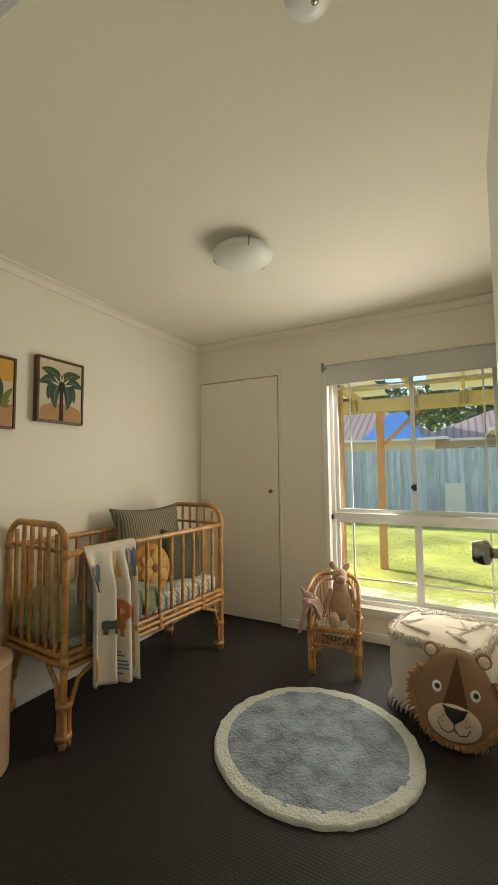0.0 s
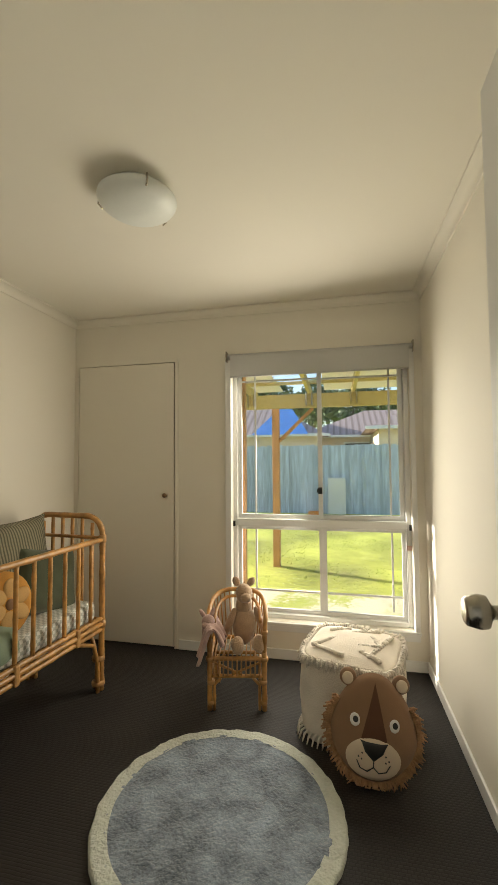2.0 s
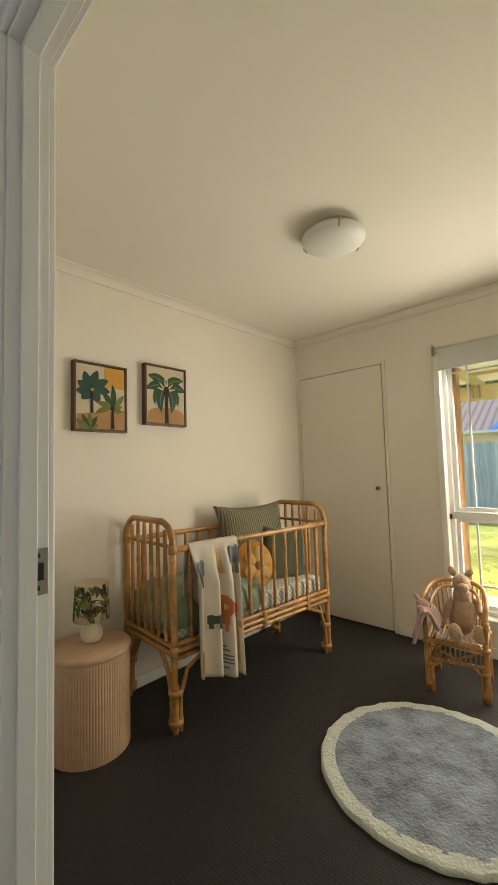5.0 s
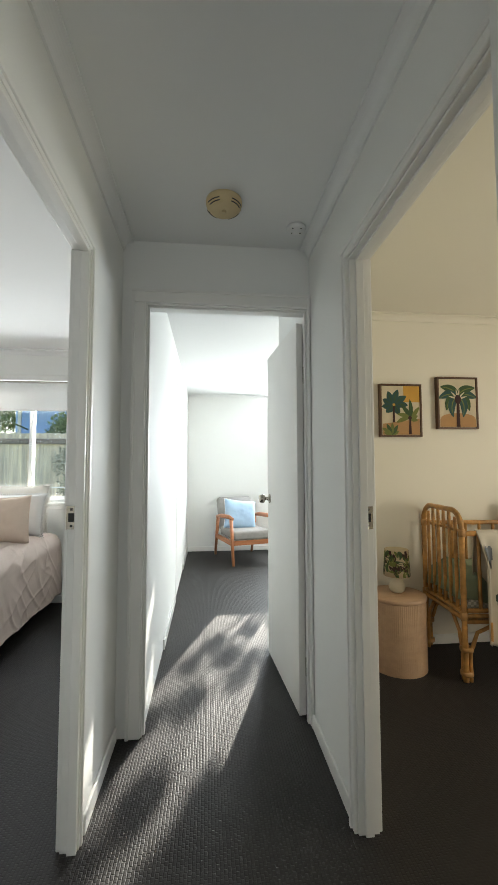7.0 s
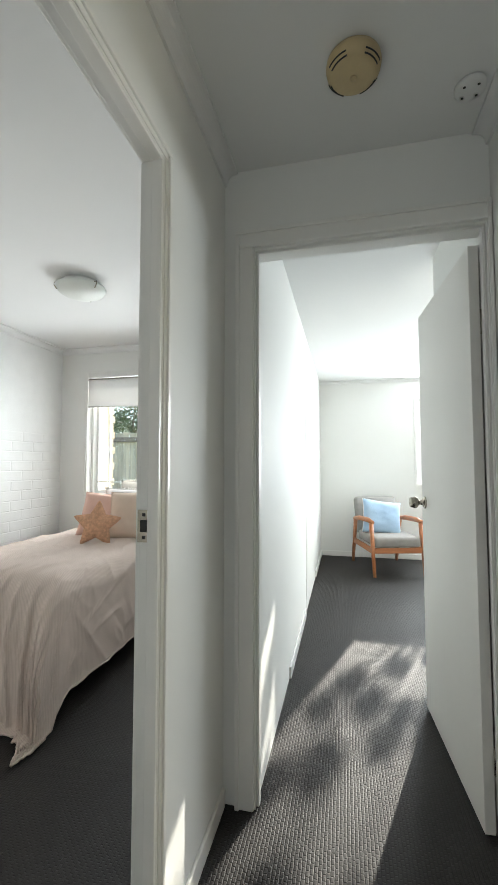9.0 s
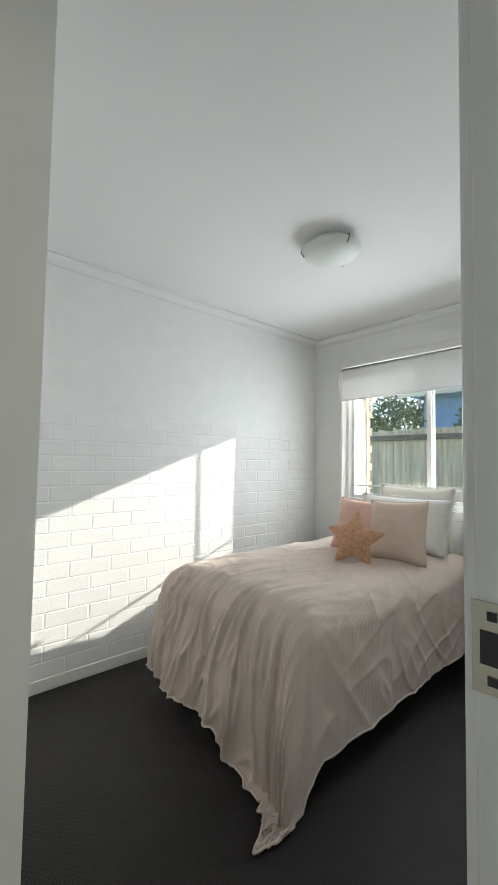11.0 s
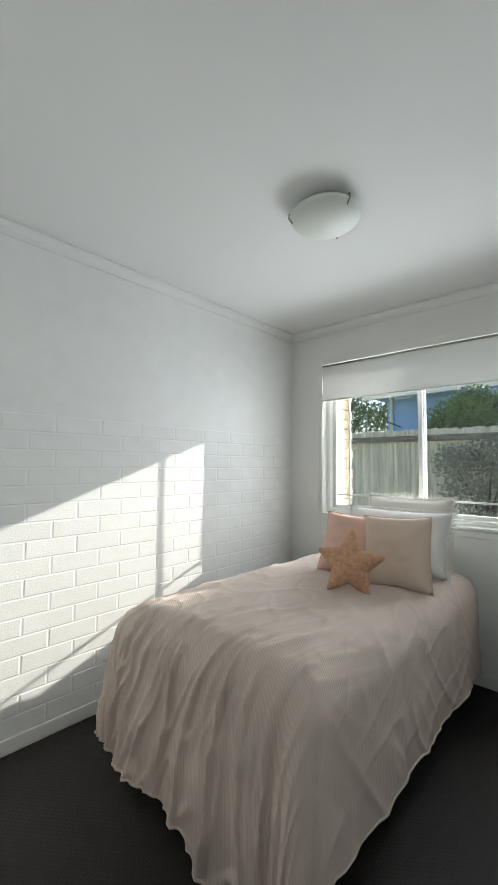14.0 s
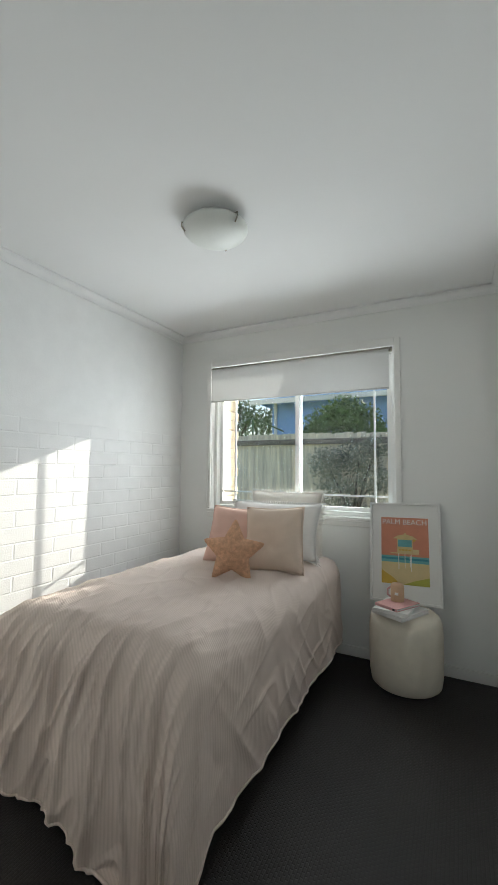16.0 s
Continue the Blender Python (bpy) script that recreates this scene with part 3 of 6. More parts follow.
def strike(name, x, y, z, face):
    ob = thing(name, "steel strike plate let into a white door lining", "strike plate", pose(x, y, z))
    part("plate", boxes((0, 0.002, -0.017, 0.017, -0.04, -0.015), (0, 0.002, -0.017, 0.017, 0.015, 0.04), (0, 0.002, -0.017, -0.010, -0.015, 0.015), (0, 0.002, 0.010, 0.017, -0.015, 0.015)), STEEL, ob)
    part("socket", boxes((0, 0.0008, -0.010, 0.010, -0.015, 0.015)), BLACK, ob)
    for dz in (-0.028, 0.028):
        part("screw", boxes((0.0021, 0.003, -0.004, 0.004, dz - 0.004, dz + 0.004)), BLACK, ob)


strike("strike_plate", ND0 + 0.001, 0.542, 1.08, 1)
strike("strike_plate", BD0 + 0.001, -0.498, 1.09, 1)


# ---- windows ----
def sash(name, parent, axis, d, u0, u1, z0, z1, w=0.028, depth=0.022):
    """One glazed leaf: four rails and a pane."""
    def sp(a0, a1, c0, c1, z0, z1):
        return (a0, a1, c0, c1, z0, z1) if axis == "x" else (c0, c1, a0, a1, z0, z1)
    bm = boxes(sp(u0, u0 + w, d, d + depth, z0, z1), sp(u1 - w, u1, d, d + depth, z0, z1), sp(u0 + w, u1 - w, d, d + depth, z0, z0 + w), sp(u0 + w, u1 - w, d, d + depth, z1 - w, z1))
    f = part(name, bm, ALU, parent)
    g = part("pane", boxes(sp(u0 + w, u1 - w, d + depth / 2 - 0.002, d + depth / 2 + 0.002, z0 + w, z1 - w)), GLASS, f)
    g.visible_shadow = False
    return f


def bar(parent, axis, d, u0, u1, z0, z1):
    spec = (u0, u1, d, d + 0.010, z0, z1) if axis == "x" else (d, d + 0.010, u0, u1, z0, z1)
    part("glazing_bar", boxes(spec), ALU, parent)


win = tagged(thing("window_1", "white aluminium sliding window over a fixed lower pane", "window"), kind="structure")
wy = YN + 0.07
part("window_frame", boxes((NW0, NW0 + 0.028, wy - 0.02, wy + 0.07, NZ0, NZ1), (NW1 - 0.028, NW1, wy - 0.02, wy + 0.07, NZ0, NZ1), (NW0 + 0.028, NW1 - 0.028, wy - 0.02, wy + 0.07, NZ0, NZ0 + 0.03),
     (NW0 + 0.028, NW1 - 0.028, wy - 0.02, wy + 0.07, NZ1 - 0.03, NZ1), (NW0 + 0.028, NW1 - 0.028, wy - 0.03, wy + 0.07, 0.865, 0.915), bevel=0.003), ALU, win)
mx = -0.135
s1 = sash("sash", win, "x", wy + 0.002, NW0 + 0.03, mx + 0.016, 0.917, NZ1 - 0.032)
s2 = sash("sash", win, "x", wy + 0.028, mx - 0.016, NW1 - 0.03, 0.917, NZ1 - 0.032)
s3 = sash("fixed_light", win, "x", wy + 0.012, NW0 + 0.03, mx + 0.012, NZ0 + 0.032, 0.863, 0.024)
s4 = sash("fixed_light", win, "x", wy + 0.012, mx + 0.0125, NW1 - 0.03, NZ0 + 0.032, 0.863, 0.024)
for par, x, z0, z1, d in ((s1, -0.585, 0.945, 1.96, 0.0), (s2, 0.325, 0.945, 1.96, 0.026), (s3, -0.585, 0.326, 0.84, 0.01), (s4, 0.325, 0.326, 0.84, 0.01)):
    bar(par, "x", wy + d, x - 0.006, x + 0.006, z0, z1)
for par, x0, x1, z, d in ((s1, NW0 + 0.06, mx - 0.014, 1.885, -0.011), (s2, mx + 0.016, NW1 - 0.06, 1.885, 0.015), (s3, NW0 + 0.055, mx - 0.014, 0.425, -0.001), (s4, mx + 0.038, NW1 - 0.055, 0.425, -0.001)):
    bar(par, "x", wy + d, x0, x1, z - 0.006, z + 0.006)
part("lock", boxes((mx - 0.014, mx + 0.014, wy - 0.022, wy + 0.002, 1.09, 1.135), (mx - 0.024, mx - 0.014, wy - 0.018, wy - 0.006, 1.10, 1.125), bevel=0.003), BLACK, win, "black sash lock")
for x in (NW0 + 0.005, NW1 - 0.015):
    part("catch", boxes((x, x + 0.012, wy - 0.05, wy - 0.03, 0.865, 0.90)), BLACK, win)
part("tag", boxes((NW1 - 0.03, NW1 + 0.012, wy - 0.026, wy - 0.021, 0.735, 0.765)), PINK, win, "small pink paper tag")
part("window_sill", boxes((NW0 - 0.035, NW1 + 0.035, YN - 0.02, wy - 0.02, NZ0 - 0.022, NZ0 - 0.001), bevel=0.004), GLOSS, win)
part("apron", boxes((NW0 - 0.03, NW1 + 0.03, YN - 0.012, YN, NZ0 - 0.06, NZ0 - 0.023), bevel=0.003), GLOSS, win)
part("lining", boxes((NW0 - 0.042, NW0 - 0.0005, YN - 0.014, YN + 0.001, NZ0, NZ1 + 0.03), (NW1 + 0.0005, NW1 + 0.03, YN - 0.014, YN + 0.001, NZ0, NZ1 + 0.03), bevel=0.003), GLOSS, win)

blind = thing("roller_blind", "rolled-up white fabric roller blind above the nursery window", "blind")
part("roller", tubes(([(-0.755, YN - 0.035, 2.045), (0.455, YN - 0.035, 2.045)], 0.018), seg=16), BLIND, blind)
part("fabric", boxes((-0.735, 0.435, YN - 0.054, YN - 0.0525, 1.90, 2.048)), BLIND, blind)
part("bottom_bar", tubes(([(-0.735, YN - 0.053, 1.90), (0.435, YN - 0.053, 1.90)], 0.006)), BLIND, blind)
for x in (-0.768, 0.460):
    part("bracket", boxes((x, x + 0.006, YN - 0.06, YN - 0.001, 2.01, 2.08)), STEEL, blind)

win2 = tagged(thing("window_2", "white aluminium sliding window above the bed", "window"), kind="structure")
bx = XB - 0.07
part("window_frame", boxes((bx - 0.07, bx + 0.02, BW0, BW0 + 0.028, BZ0, BZ1), (bx - 0.07, bx + 0.02, BW1 - 0.028, BW1, BZ0, BZ1), (bx - 0.07, bx + 0.02, BW0 + 0.028, BW1 - 0.028, BZ0, BZ0 + 0.03), (bx - 0.07, bx + 0.02, BW0 + 0.028, BW1 - 0.028, BZ1 - 0.03, BZ1), bevel=0.003), ALU, win2)
my = -1.735
b1 = sash("sash", win2, "y", bx - 0.048, BW0 + 0.03, my + 0.02, BZ0 + 0.032, BZ1 - 0.032)
b2 = sash("sash", win2, "y", bx - 0.022, my - 0.02, BW1 - 0.03, BZ0 + 0.032, BZ1 - 0.032)
for par, y, d in ((b1, -2.295, -0.041), (b2, -1.165, -0.014)):
    bar(par, "y", bx + d, y - 0.006, y + 0.006, BZ0 + 0.062, BZ1 - 0.062)
bar(b1, "y", bx - 0.028, BW0 + 0.06, my - 0.01, 1.066, 1.078)
bar(b2, "y", bx - 0.001, my + 0.01, BW1 - 0.06, 1.066, 1.078)
part("window_sill", boxes((bx + 0.02, XB + 0.02, BW0 - 0.03, BW1 + 0.03, BZ0 - 0.024, BZ0 - 0.001), bevel=0.004), GLOSS, win2)
part("lining", boxes((XB - 0.001, XB + 0.014, BW0 - 0.04, BW0 - 0.0005, BZ0, BZ1 + 0.055), (XB - 0.001, XB + 0.014, BW1 + 0.0005, BW1 + 0.04, BZ0, BZ1 + 0.055), (XB - 0.001, XB + 0.0135, BW0 - 0.0005, BW1 + 0.0005, BZ1 + 0.0005, BZ1 + 0.055), (XB - 0.001, XB + 0.012, BW0 - 0.03, BW1 + 0.03, BZ0 - 0.065, BZ0 - 0.025), bevel=0.003), GLOSS, win2)
blind2 = thing("roller_blind", "white fabric roller blind part lowered over the bedroom window", "blind")
part("roller", tubes(([(XB + 0.012, BW0 + 0.01, 2.075), (XB + 0.012, BW1 - 0.01, 2.075)], 0.018), seg=16), STEEL, blind2)
part("fabric", boxes((XB + 0.0295, XB + 0.031, BW0 + 0.015, BW1 - 0.03, 1.808, 2.075)), BLIND, blind2)
part("bottom_bar", tubes(([(XB + 0.030, BW0 + 0.015, 1.808), (XB + 0.030, BW1 - 0.03, 1.808)], 0.006)), BLIND, blind2)
part("chain", tubes(([(XB + 0.03, BW0 + 0.01, 1.86), (XB + 0.02, BW0 - 0.005, 1.5), (XB + 0.02, BW0 - 0.03, 1.0), (XB + 0.02, BW0 - 0.005, 0.94), (XB + 0.02, BW0 + 0.025, 1.0), (XB + 0.025, BW0 + 0.015, 1.5), (XB + 0.03, BW0 + 0.012, 1.86)], 0.0025), seg=6), ALU, blind2)

win3 = tagged(thing("window_3", "white framed window of the far room", "window"), kind="structure")
rx = XR - 0.07
part("window_frame", boxes((rx - 0.05, rx + 0.02, RW0, RW0 + 0.03, RZ0, RZ1), (rx - 0.05, rx + 0.02, RW1 - 0.03, RW1, RZ0, RZ1), (rx - 0.05, rx + 0.02, RW0 + 0.03, RW1 - 0.03, RZ0, RZ0 + 0.03), (rx - 0.05, rx + 0.02, RW0 + 0.03, RW1 - 0.03, RZ1 - 0.03, RZ1)), ALU, win3)
sash("sash", win3, "y", rx - 0.03, RW0 + 0.032, 1.78, RZ0 + 0.032, RZ1 - 0.032)
sash("sash", win3, "y", rx - 0.005, 1.74, RW1 - 0.032, RZ0 + 0.032, RZ1 - 0.032)
part("lining", boxes((XR - 0.001, XR + 0.014, RW0 - 0.04, RW0 - 0.0005, RZ0 - 0.04, RZ1 + 0.04), (XR - 0.001, XR + 0.014, RW1 + 0.0005, RW1 + 0.04, RZ0 - 0.04, RZ1 + 0.04), (XR - 0.001, XR + 0.0135, RW0, RW1, RZ1 + 0.0005, RZ1 + 0.04), (XR - 0.001, XR + 0.02, RW0, RW1, RZ0 - 0.03, RZ0 - 0.0005)), GLOSS, win3)


# ---- outdoors ----
structure("ground", boxes((-400, 400, -400, 400, -0.7, -0.2)), LAWN, "patchy sunlit lawn reaching the horizon", "ground")
# out of view; added for warm bounce onto the west fence
structure("bounce_strip", boxes((-9.1, -5.75, -12, 3.4, -0.3, -0.185)), SANDY, "unseen sandy strip added beside the house to bounce warm light onto the fence", "path")
structure("path", boxes((-8, 8, 3.5, 5.3, -0.3, -0.185)), SANDY, "pale sandy bare ground under the pergola", "path")


def fence(name, a, b, z0, z1, mat, label, along):
    """Overlapping vertical palings on rails from a to b."""
    ob = thing(name, label, "fence")
    length = (Vector(b) - Vector(a)).length
    d = (Vector(b) - Vector(a)).normalized()
    n = Vector((-d.y, d.x))
    verts, faces, rng = [], [], random.Random(5)
    k = int(length / 0.095)
    for i in range(k):
        c = Vector(a) + d * (i + 0.5) * length / k
        off = 0.012 * (i % 2) + rng.uniform(-0.004, 0.004)
        top = z1 + rng.uniform(-0.03, 0.02)
        o = len(verts)
        for s, q in ((-1, 0), (1, 0), (1, 1), (-1, 1)):
            p = c + d * s * 0.052 + n * (off + q * 0.014)
            verts += [(p.x, p.y, z0), (p.x, p.y, top)]
        for q in range(4):
            r = (q + 1) % 4
            faces.append((o + 2 * q, o + 2 * r, o + 2 * r + 1, o + 2 * q + 1))
        faces.append((o + 1, o + 3, o + 5, o + 7))
    me = bpy.data.meshes.new("palings")
    me.from_pydata(verts, [], faces)
    me.materials.append(mat)
    pal = new("palings", me)
    pal.parent = ob
    tagged(pal, kind="stuff")
    for z in (z0 + 0.35, z1 - 0.3):
        bm = bmesh.new()
        pts = [Vector(a) + n * 0.06, Vector(b) + n * 0.06]
        tube(bm, [(pts[0].x, pts[0].y, z), (pts[1].x, pts[1].y, z)], 0.04, 4)
        part("rail", bm, mat, ob)
    return ob


fence("paling_fence", (-14, 12.6), (14, 12.6), -0.2, 1.8, PALING_SKYLIT, "weathered grey timber paling fence across the lawn, tinted blue for skylit shade", "x")
westfence = fence("paling_fence", (-9.2, -12), (-9.2, 8), -0.2, 2.08, PALING_SUN_TINT, "weathered timber paling fence beside the house, with golden sunlight put in its colour", "y")
part("capping", boxes((-9.28, -9.12, -12, 8, 1.83, 1.95)), OLD_RAIL, westfence, "split grey timber rail")

# patch of sun on the fence, built as a pale sheet
board = thing("sun_patch_panel", "pale panel standing in for a patch of sun on the back fence", "panel")
part("sheet", boxes((-0.3, 0.2, 12.50, 12.54, -0.2, 0.85), bevel=0.004), WHITE_WOOD, board)

pergola = thing("pergola", "timber pergola with translucent sheet roofing over the patio", "pergola")
part("post", boxes((-0.945, -0.845, 6.38, 6.48, -0.2, 2.12), bevel=0.004), REDWOOD, pergola)
part("post", boxes((-0.80, -0.715, 3.56, 3.64, -0.2, 2.3), bevel=0.004), REDWOOD, pergola)
part("beam", boxes((-3.5, 5.0, 6.36, 6.42, 2.09, 2.29), bevel=0.004), PINE, pergola)
part("brace", tubes(([(-0.84, 6.43, 1.62), (-0.35, 6.43, 2.09)], 0.035), seg=4), REDWOOD, pergola)
for x in (-2.1, -1.25, -0.4, 0.22, 1.05, 1.9):
    part("rafter", boxes((x - 0.022, x + 0.022, 3.5, 6.8, 2.29, 2.40)), PINE, pergola)
    part("bracket", boxes((x - 0.05, x - 0.03, 6.32, 6.355, 2.12, 2.30), (x + 0.03, x + 0.05, 6.32, 6.355, 2.12, 2.30)), STEEL, pergola)
for y in (4.2, 5.2, 6.2):
    part("batten", boxes((-3.5, 5.0, y - 0.03, y + 0.03, 2.402, 2.44)), PINE, pergola)
for x in (-3.5, -2.4, -0.2, 2.0):
    part("roof_sheet", boxes((x, x + 0.95 + 0.6 * (x > -3), 3.5, 7.0, 2.445, 2.45)), POLY, pergola)


def hip_roof(bm, x0, x1, y0, y1, z0, z1, inset):
    v = [bm.verts.new(p) for p in ((x0, y0, z0), (x1, y0, z0), (x1, y1, z0), (x0, y1, z0), (x0 + inset, (y0 + y1) / 2, z1), (x1 - inset, (y0 + y1) / 2, z1))]
    for q in ((0, 1, 5, 4), (1, 2, 5), (2, 3, 4, 5), (3, 0, 4), (0, 3, 2, 1)):
        bm.faces.new([v[i] for i in q])
    return bm


def house(name, x0, x1, y0, y1, eave, ridge, wall_mat, roof_mat, label, wins=()):
    ob = thing(name, label, "house")
    part("wall", boxes((x0, x1, y0, y1, -0.2, eave)), wall_mat, ob)
    part("roof", hip_roof(bmesh.new(), x0 - 0.5, x1 + 0.5, y0 - 0.5, y1 + 0.5, eave, ridge, (y1 - y0) / 2 + 0.4), roof_mat, ob)
    part("gutter", boxes((x0 - 0.55, x1 + 0.55, y0 - 0.58, y0 - 0.5, eave - 0.04, eave + 0.08), (x1 + 0.5, x1 + 0.58, y0 - 0.5, y1 + 0.5, eave - 0.04, eave + 0.08)), WHITE_WOOD, ob)
    for (wx0, wx1, z0, z1) in wins:
        w = part("window", boxes((wx0, wx1, y0 - 0.03, y0 - 0.005, z0, z1)), WHITE_WOOD, ob)
        part("pane", boxes((wx0 + 0.08, wx1 - 0.08, y0 - 0.04, y0 - 0.032, z0 + 0.08, z1 - 0.08)), BLACK, w)
    return ob


h1 = house("neighbour_house", -13, -0.9, 20, 27, 2.55, 4.9, HOUSE_WALL, TILE, "cream brick house with a blue panelled hip roof", [(-7, -5.5, 1.0, 2.2)])
part("roof_panel", hip_roof(bmesh.new(), -4.0, -1.3, 19.38, 24.0, 2.60, 4.1, 1.0), BLUE_ROOF, h1, "bright blue roof panel")
house("neighbour_house", -1.6, 9.5, 21.5, 28, 2.55, 4.25, HOUSE_WALL, TILE, "rendered house with a brown tiled hip roof", [(0.3, 1.8, 1.4, 2.3)])
house("neighbour_house", 1.6, 11, 17.2, 23, 2.6, 4.3, HOUSE_WALL, TILE, "low cream house with a brown tiled roof behind the fence", [(2.6, 3.8, 1.3, 2.3)])

h4 = thing("neighbour_house", "blue weatherboard house with a pale metal roof", "house")
part("wall", boxes((-24, -14.0, -6.7, 6, -0.2, 3.7)), BLUE_WALL, h4)
bm = bmesh.new()
v = [bm.verts.new(p) for p in ((-13.4, -7.3, 3.7), (-13.4, 6.5, 3.7), (-18.5, 6.5, 4.9), (-18.5, -7.3, 4.9), (-24, -7.3, 3.7), (-24, 6.5, 3.7))]
for q in ((0, 1, 2, 3), (3, 2, 5, 4), (0, 3, 4), (1, 5, 2)):
    bm.faces.new([v[i] for i in q])
part("roof", bm, TIN, h4)
for i in range(34):
    y = -7.2 + i * 0.4
    part("roof_rib", tubes(([(-13.4, y, 3.72), (-18.5, y, 4.92)], 0.02), seg=4), TIN, h4)
part("gutter", boxes((-13.4, -13.3, -7.3, 6.5, 3.57, 3.73)), WHITE_WOOD, h4)
part("downpipe", boxes((-13.99, -13.92, -6.6, -6.5, 0, 3.85)), WHITE_WOOD, h4)


def crown(name, parent, mat, blobs, n, size, seed):
    """Many small bent leaves scattered through clumps; blobs: (x, y, z, radius)."""
    rng = np.random.default_rng(seed)
    verts, faces = [], []
    wts = np.array([b[3] ** 2 for b in blobs])
    pick = rng.choice(len(blobs), n, p=wts / wts.sum())
    for i in pick:
        x, y, z, r = blobs[i]
        d = rng.normal(size=3)
        d /= np.linalg.norm(d)
        c = np.array((x, y, z)) + d * r * rng.uniform(0.45, 1.0) * (1, 1, 0.85)
        a = rng.normal(size=3)
        a /= np.linalg.norm(a)
        b = np.cross(a, d)
        b /= np.linalg.norm(b) + 1e-6
        s = size * rng.uniform(0.6, 1.3)
        o = len(verts)
        verts += [tuple(c - a * s), tuple(c + b * s * 0.4 + d * s * 0.1), tuple(c + a * s), tuple(c - b * s * 0.4 + d * s * 0.1)]
        faces += [(o, o + 1, o + 2), (o, o + 2, o + 3)]
    me = bpy.data.meshes.new(name)
    me.from_pydata(verts, [], faces)
    me.materials.append(mat)
    ob = new(name, me)
    ob.parent = parent
    return ob


def tree(name, base, blobs, n, size, mat, label, seed, r=0.09):
    ob = thing(name, label, "tree" if "tree" in name else "shrub")
    x, y = base
    fork = (x + 0.05, y + 0.05, -0.2 + (min(b[2] for b in blobs) + 0.2) * 0.7)
    specs = [([(x, y, -0.25), (x + 0.03, y, fork[2] * 0.5), fork], [r, r * 0.85, r * 0.7])]
    bm = bmesh.new()
    for pts, rr in specs:
        tube(bm, pts, rr, 8)
    part("trunk", bm, BARK, ob)
    for b in blobs:
        m = [(fork[i] + b[i]) / 2 for i in range(3)]
        m[2] += 0.1
        bm = tube(bmesh.new(), [fork, m, b[:3]], [r * 0.6, r * 0.4, r * 0.12], 6)
        part("limb", bm, BARK, ob)
    crown("crown", ob, mat, blobs, n, size, seed)
    return ob


tree("shrub", (-8.78, -2.62), [(-8.71, -3.10, 1.39, 0.45), (-8.71, -2.42, 1.52, 0.49), (-8.65, -2.15, 1.05, 0.41), (-8.71, -2.89, 0.84, 0.49), (-8.71, -2.62, 0.30, 0.48), (-8.71, -2.08, 1.73, 0.30)], 5200, 0.042, LEAF_GREY, "grey-green shrub leaning against the fence", 3, 0.05)
tree("garden_tree", (-10.40, -3.15), [(-10.27, -3.53, 2.34, 0.64), (-10.27, -2.76, 2.40, 0.64), (-10.40, -3.15, 2.66, 0.58), (-10.40, -2.38, 2.15, 0.45), (-10.40, -3.91, 2.08, 0.45)], 7000, 0.055, LEAF, "round green garden tree behind the fence", 4)
# added sun blocker: its crown shades the right half of the bedroom window
tree("garden_tree", (-10.60, 1.66), [(-10.60, 1.23, 3.55, 0.55), (-10.60, 1.96, 3.55, 0.60), (-10.50, 1.61, 4.15, 0.75), (-10.60, 1.26, 4.65, 0.55), (-10.60, 2.01, 4.75, 0.60), (-10.60, 1.61, 5.35, 0.60), (-10.50, 1.61, 2.95, 0.55)], 8000, 0.11, LEAF, "dense leafy tree added behind the fence to keep the sun off the bed", 6, 0.14)
_rs = random.Random(14)
tree("shrub", (-6.9, 1.95), [(-6.6 + _rs.uniform(-0.15, 0.15), 1.30 + 0.19 * (k % 6) + _rs.uniform(-0.06, 0.06), 1.36 + 0.20 * (k // 6) + _rs.uniform(-0.07, 0.07), _rs.uniform(0.06, 0.115)) for k in range(36)], 5600, 0.030, LEAF_GREY, "wispy shrub with small leaves outside the far room window", 8, 0.02)
for k, (x, y, z, s) in enumerate(((-27, -15.5, 4.6, 1.6), (-30, -13, 5.2, 2.0), (-24, -18.5, 4.2, 1.6), (-16, -11.3, 2.6, 0.9), (-17, -13.2, 3.0, 1.1))):
    tree("gum_tree", (x, y), [(x, y, z, s), (x, y + 0.9 * s, z + 0.4 * s, 0.7 * s), (x, y - 0.8 * s, z - 0.2 * s, 0.7 * s), (x, y + 0.3 * s, z + 0.9 * s, 0.6 * s)], 1500, 0.14 * s ** 0.5, LEAF_DARK, "distant gum tree with an open dark crown", 20 + k, 0.2)
for k, (x, y, z, s) in enumerate(((-7, 36, 6.3, 2.4), (1.2, 38, 6.0, 2.4), (6, 36, 5.8, 2.2), (-2.5, 40, 6.4, 2.3), (-11, 36, 6.5, 2.5))):
    tree("gum_tree", (x, y), [(x, y, z, s), (x + 0.9 * s, y, z + 0.3 * s, 0.7 * s), (x - 0.9 * s, y, z - 0.1 * s, 0.7 * s), (x + 0.2 * s, y, z + 0.8 * s, 0.6 * s)], 1800, 0.3, LEAF_DARK, "tall gum tree rising behind the roofs", 40 + k, 0.25)
crate = thing("garden_crate", "small orange plastic crate on the lawn by the back fence", "crate", pose(-0.62, 11.9, -0.2))
ORANGE = material("orange_plastic", (0.75, 0.28, 0.06), 0.45, vary=0.08)
part("base", boxes((-0.20, 0.20, -0.12, 0.12, 0.0, 0.02)), ORANGE, crate)
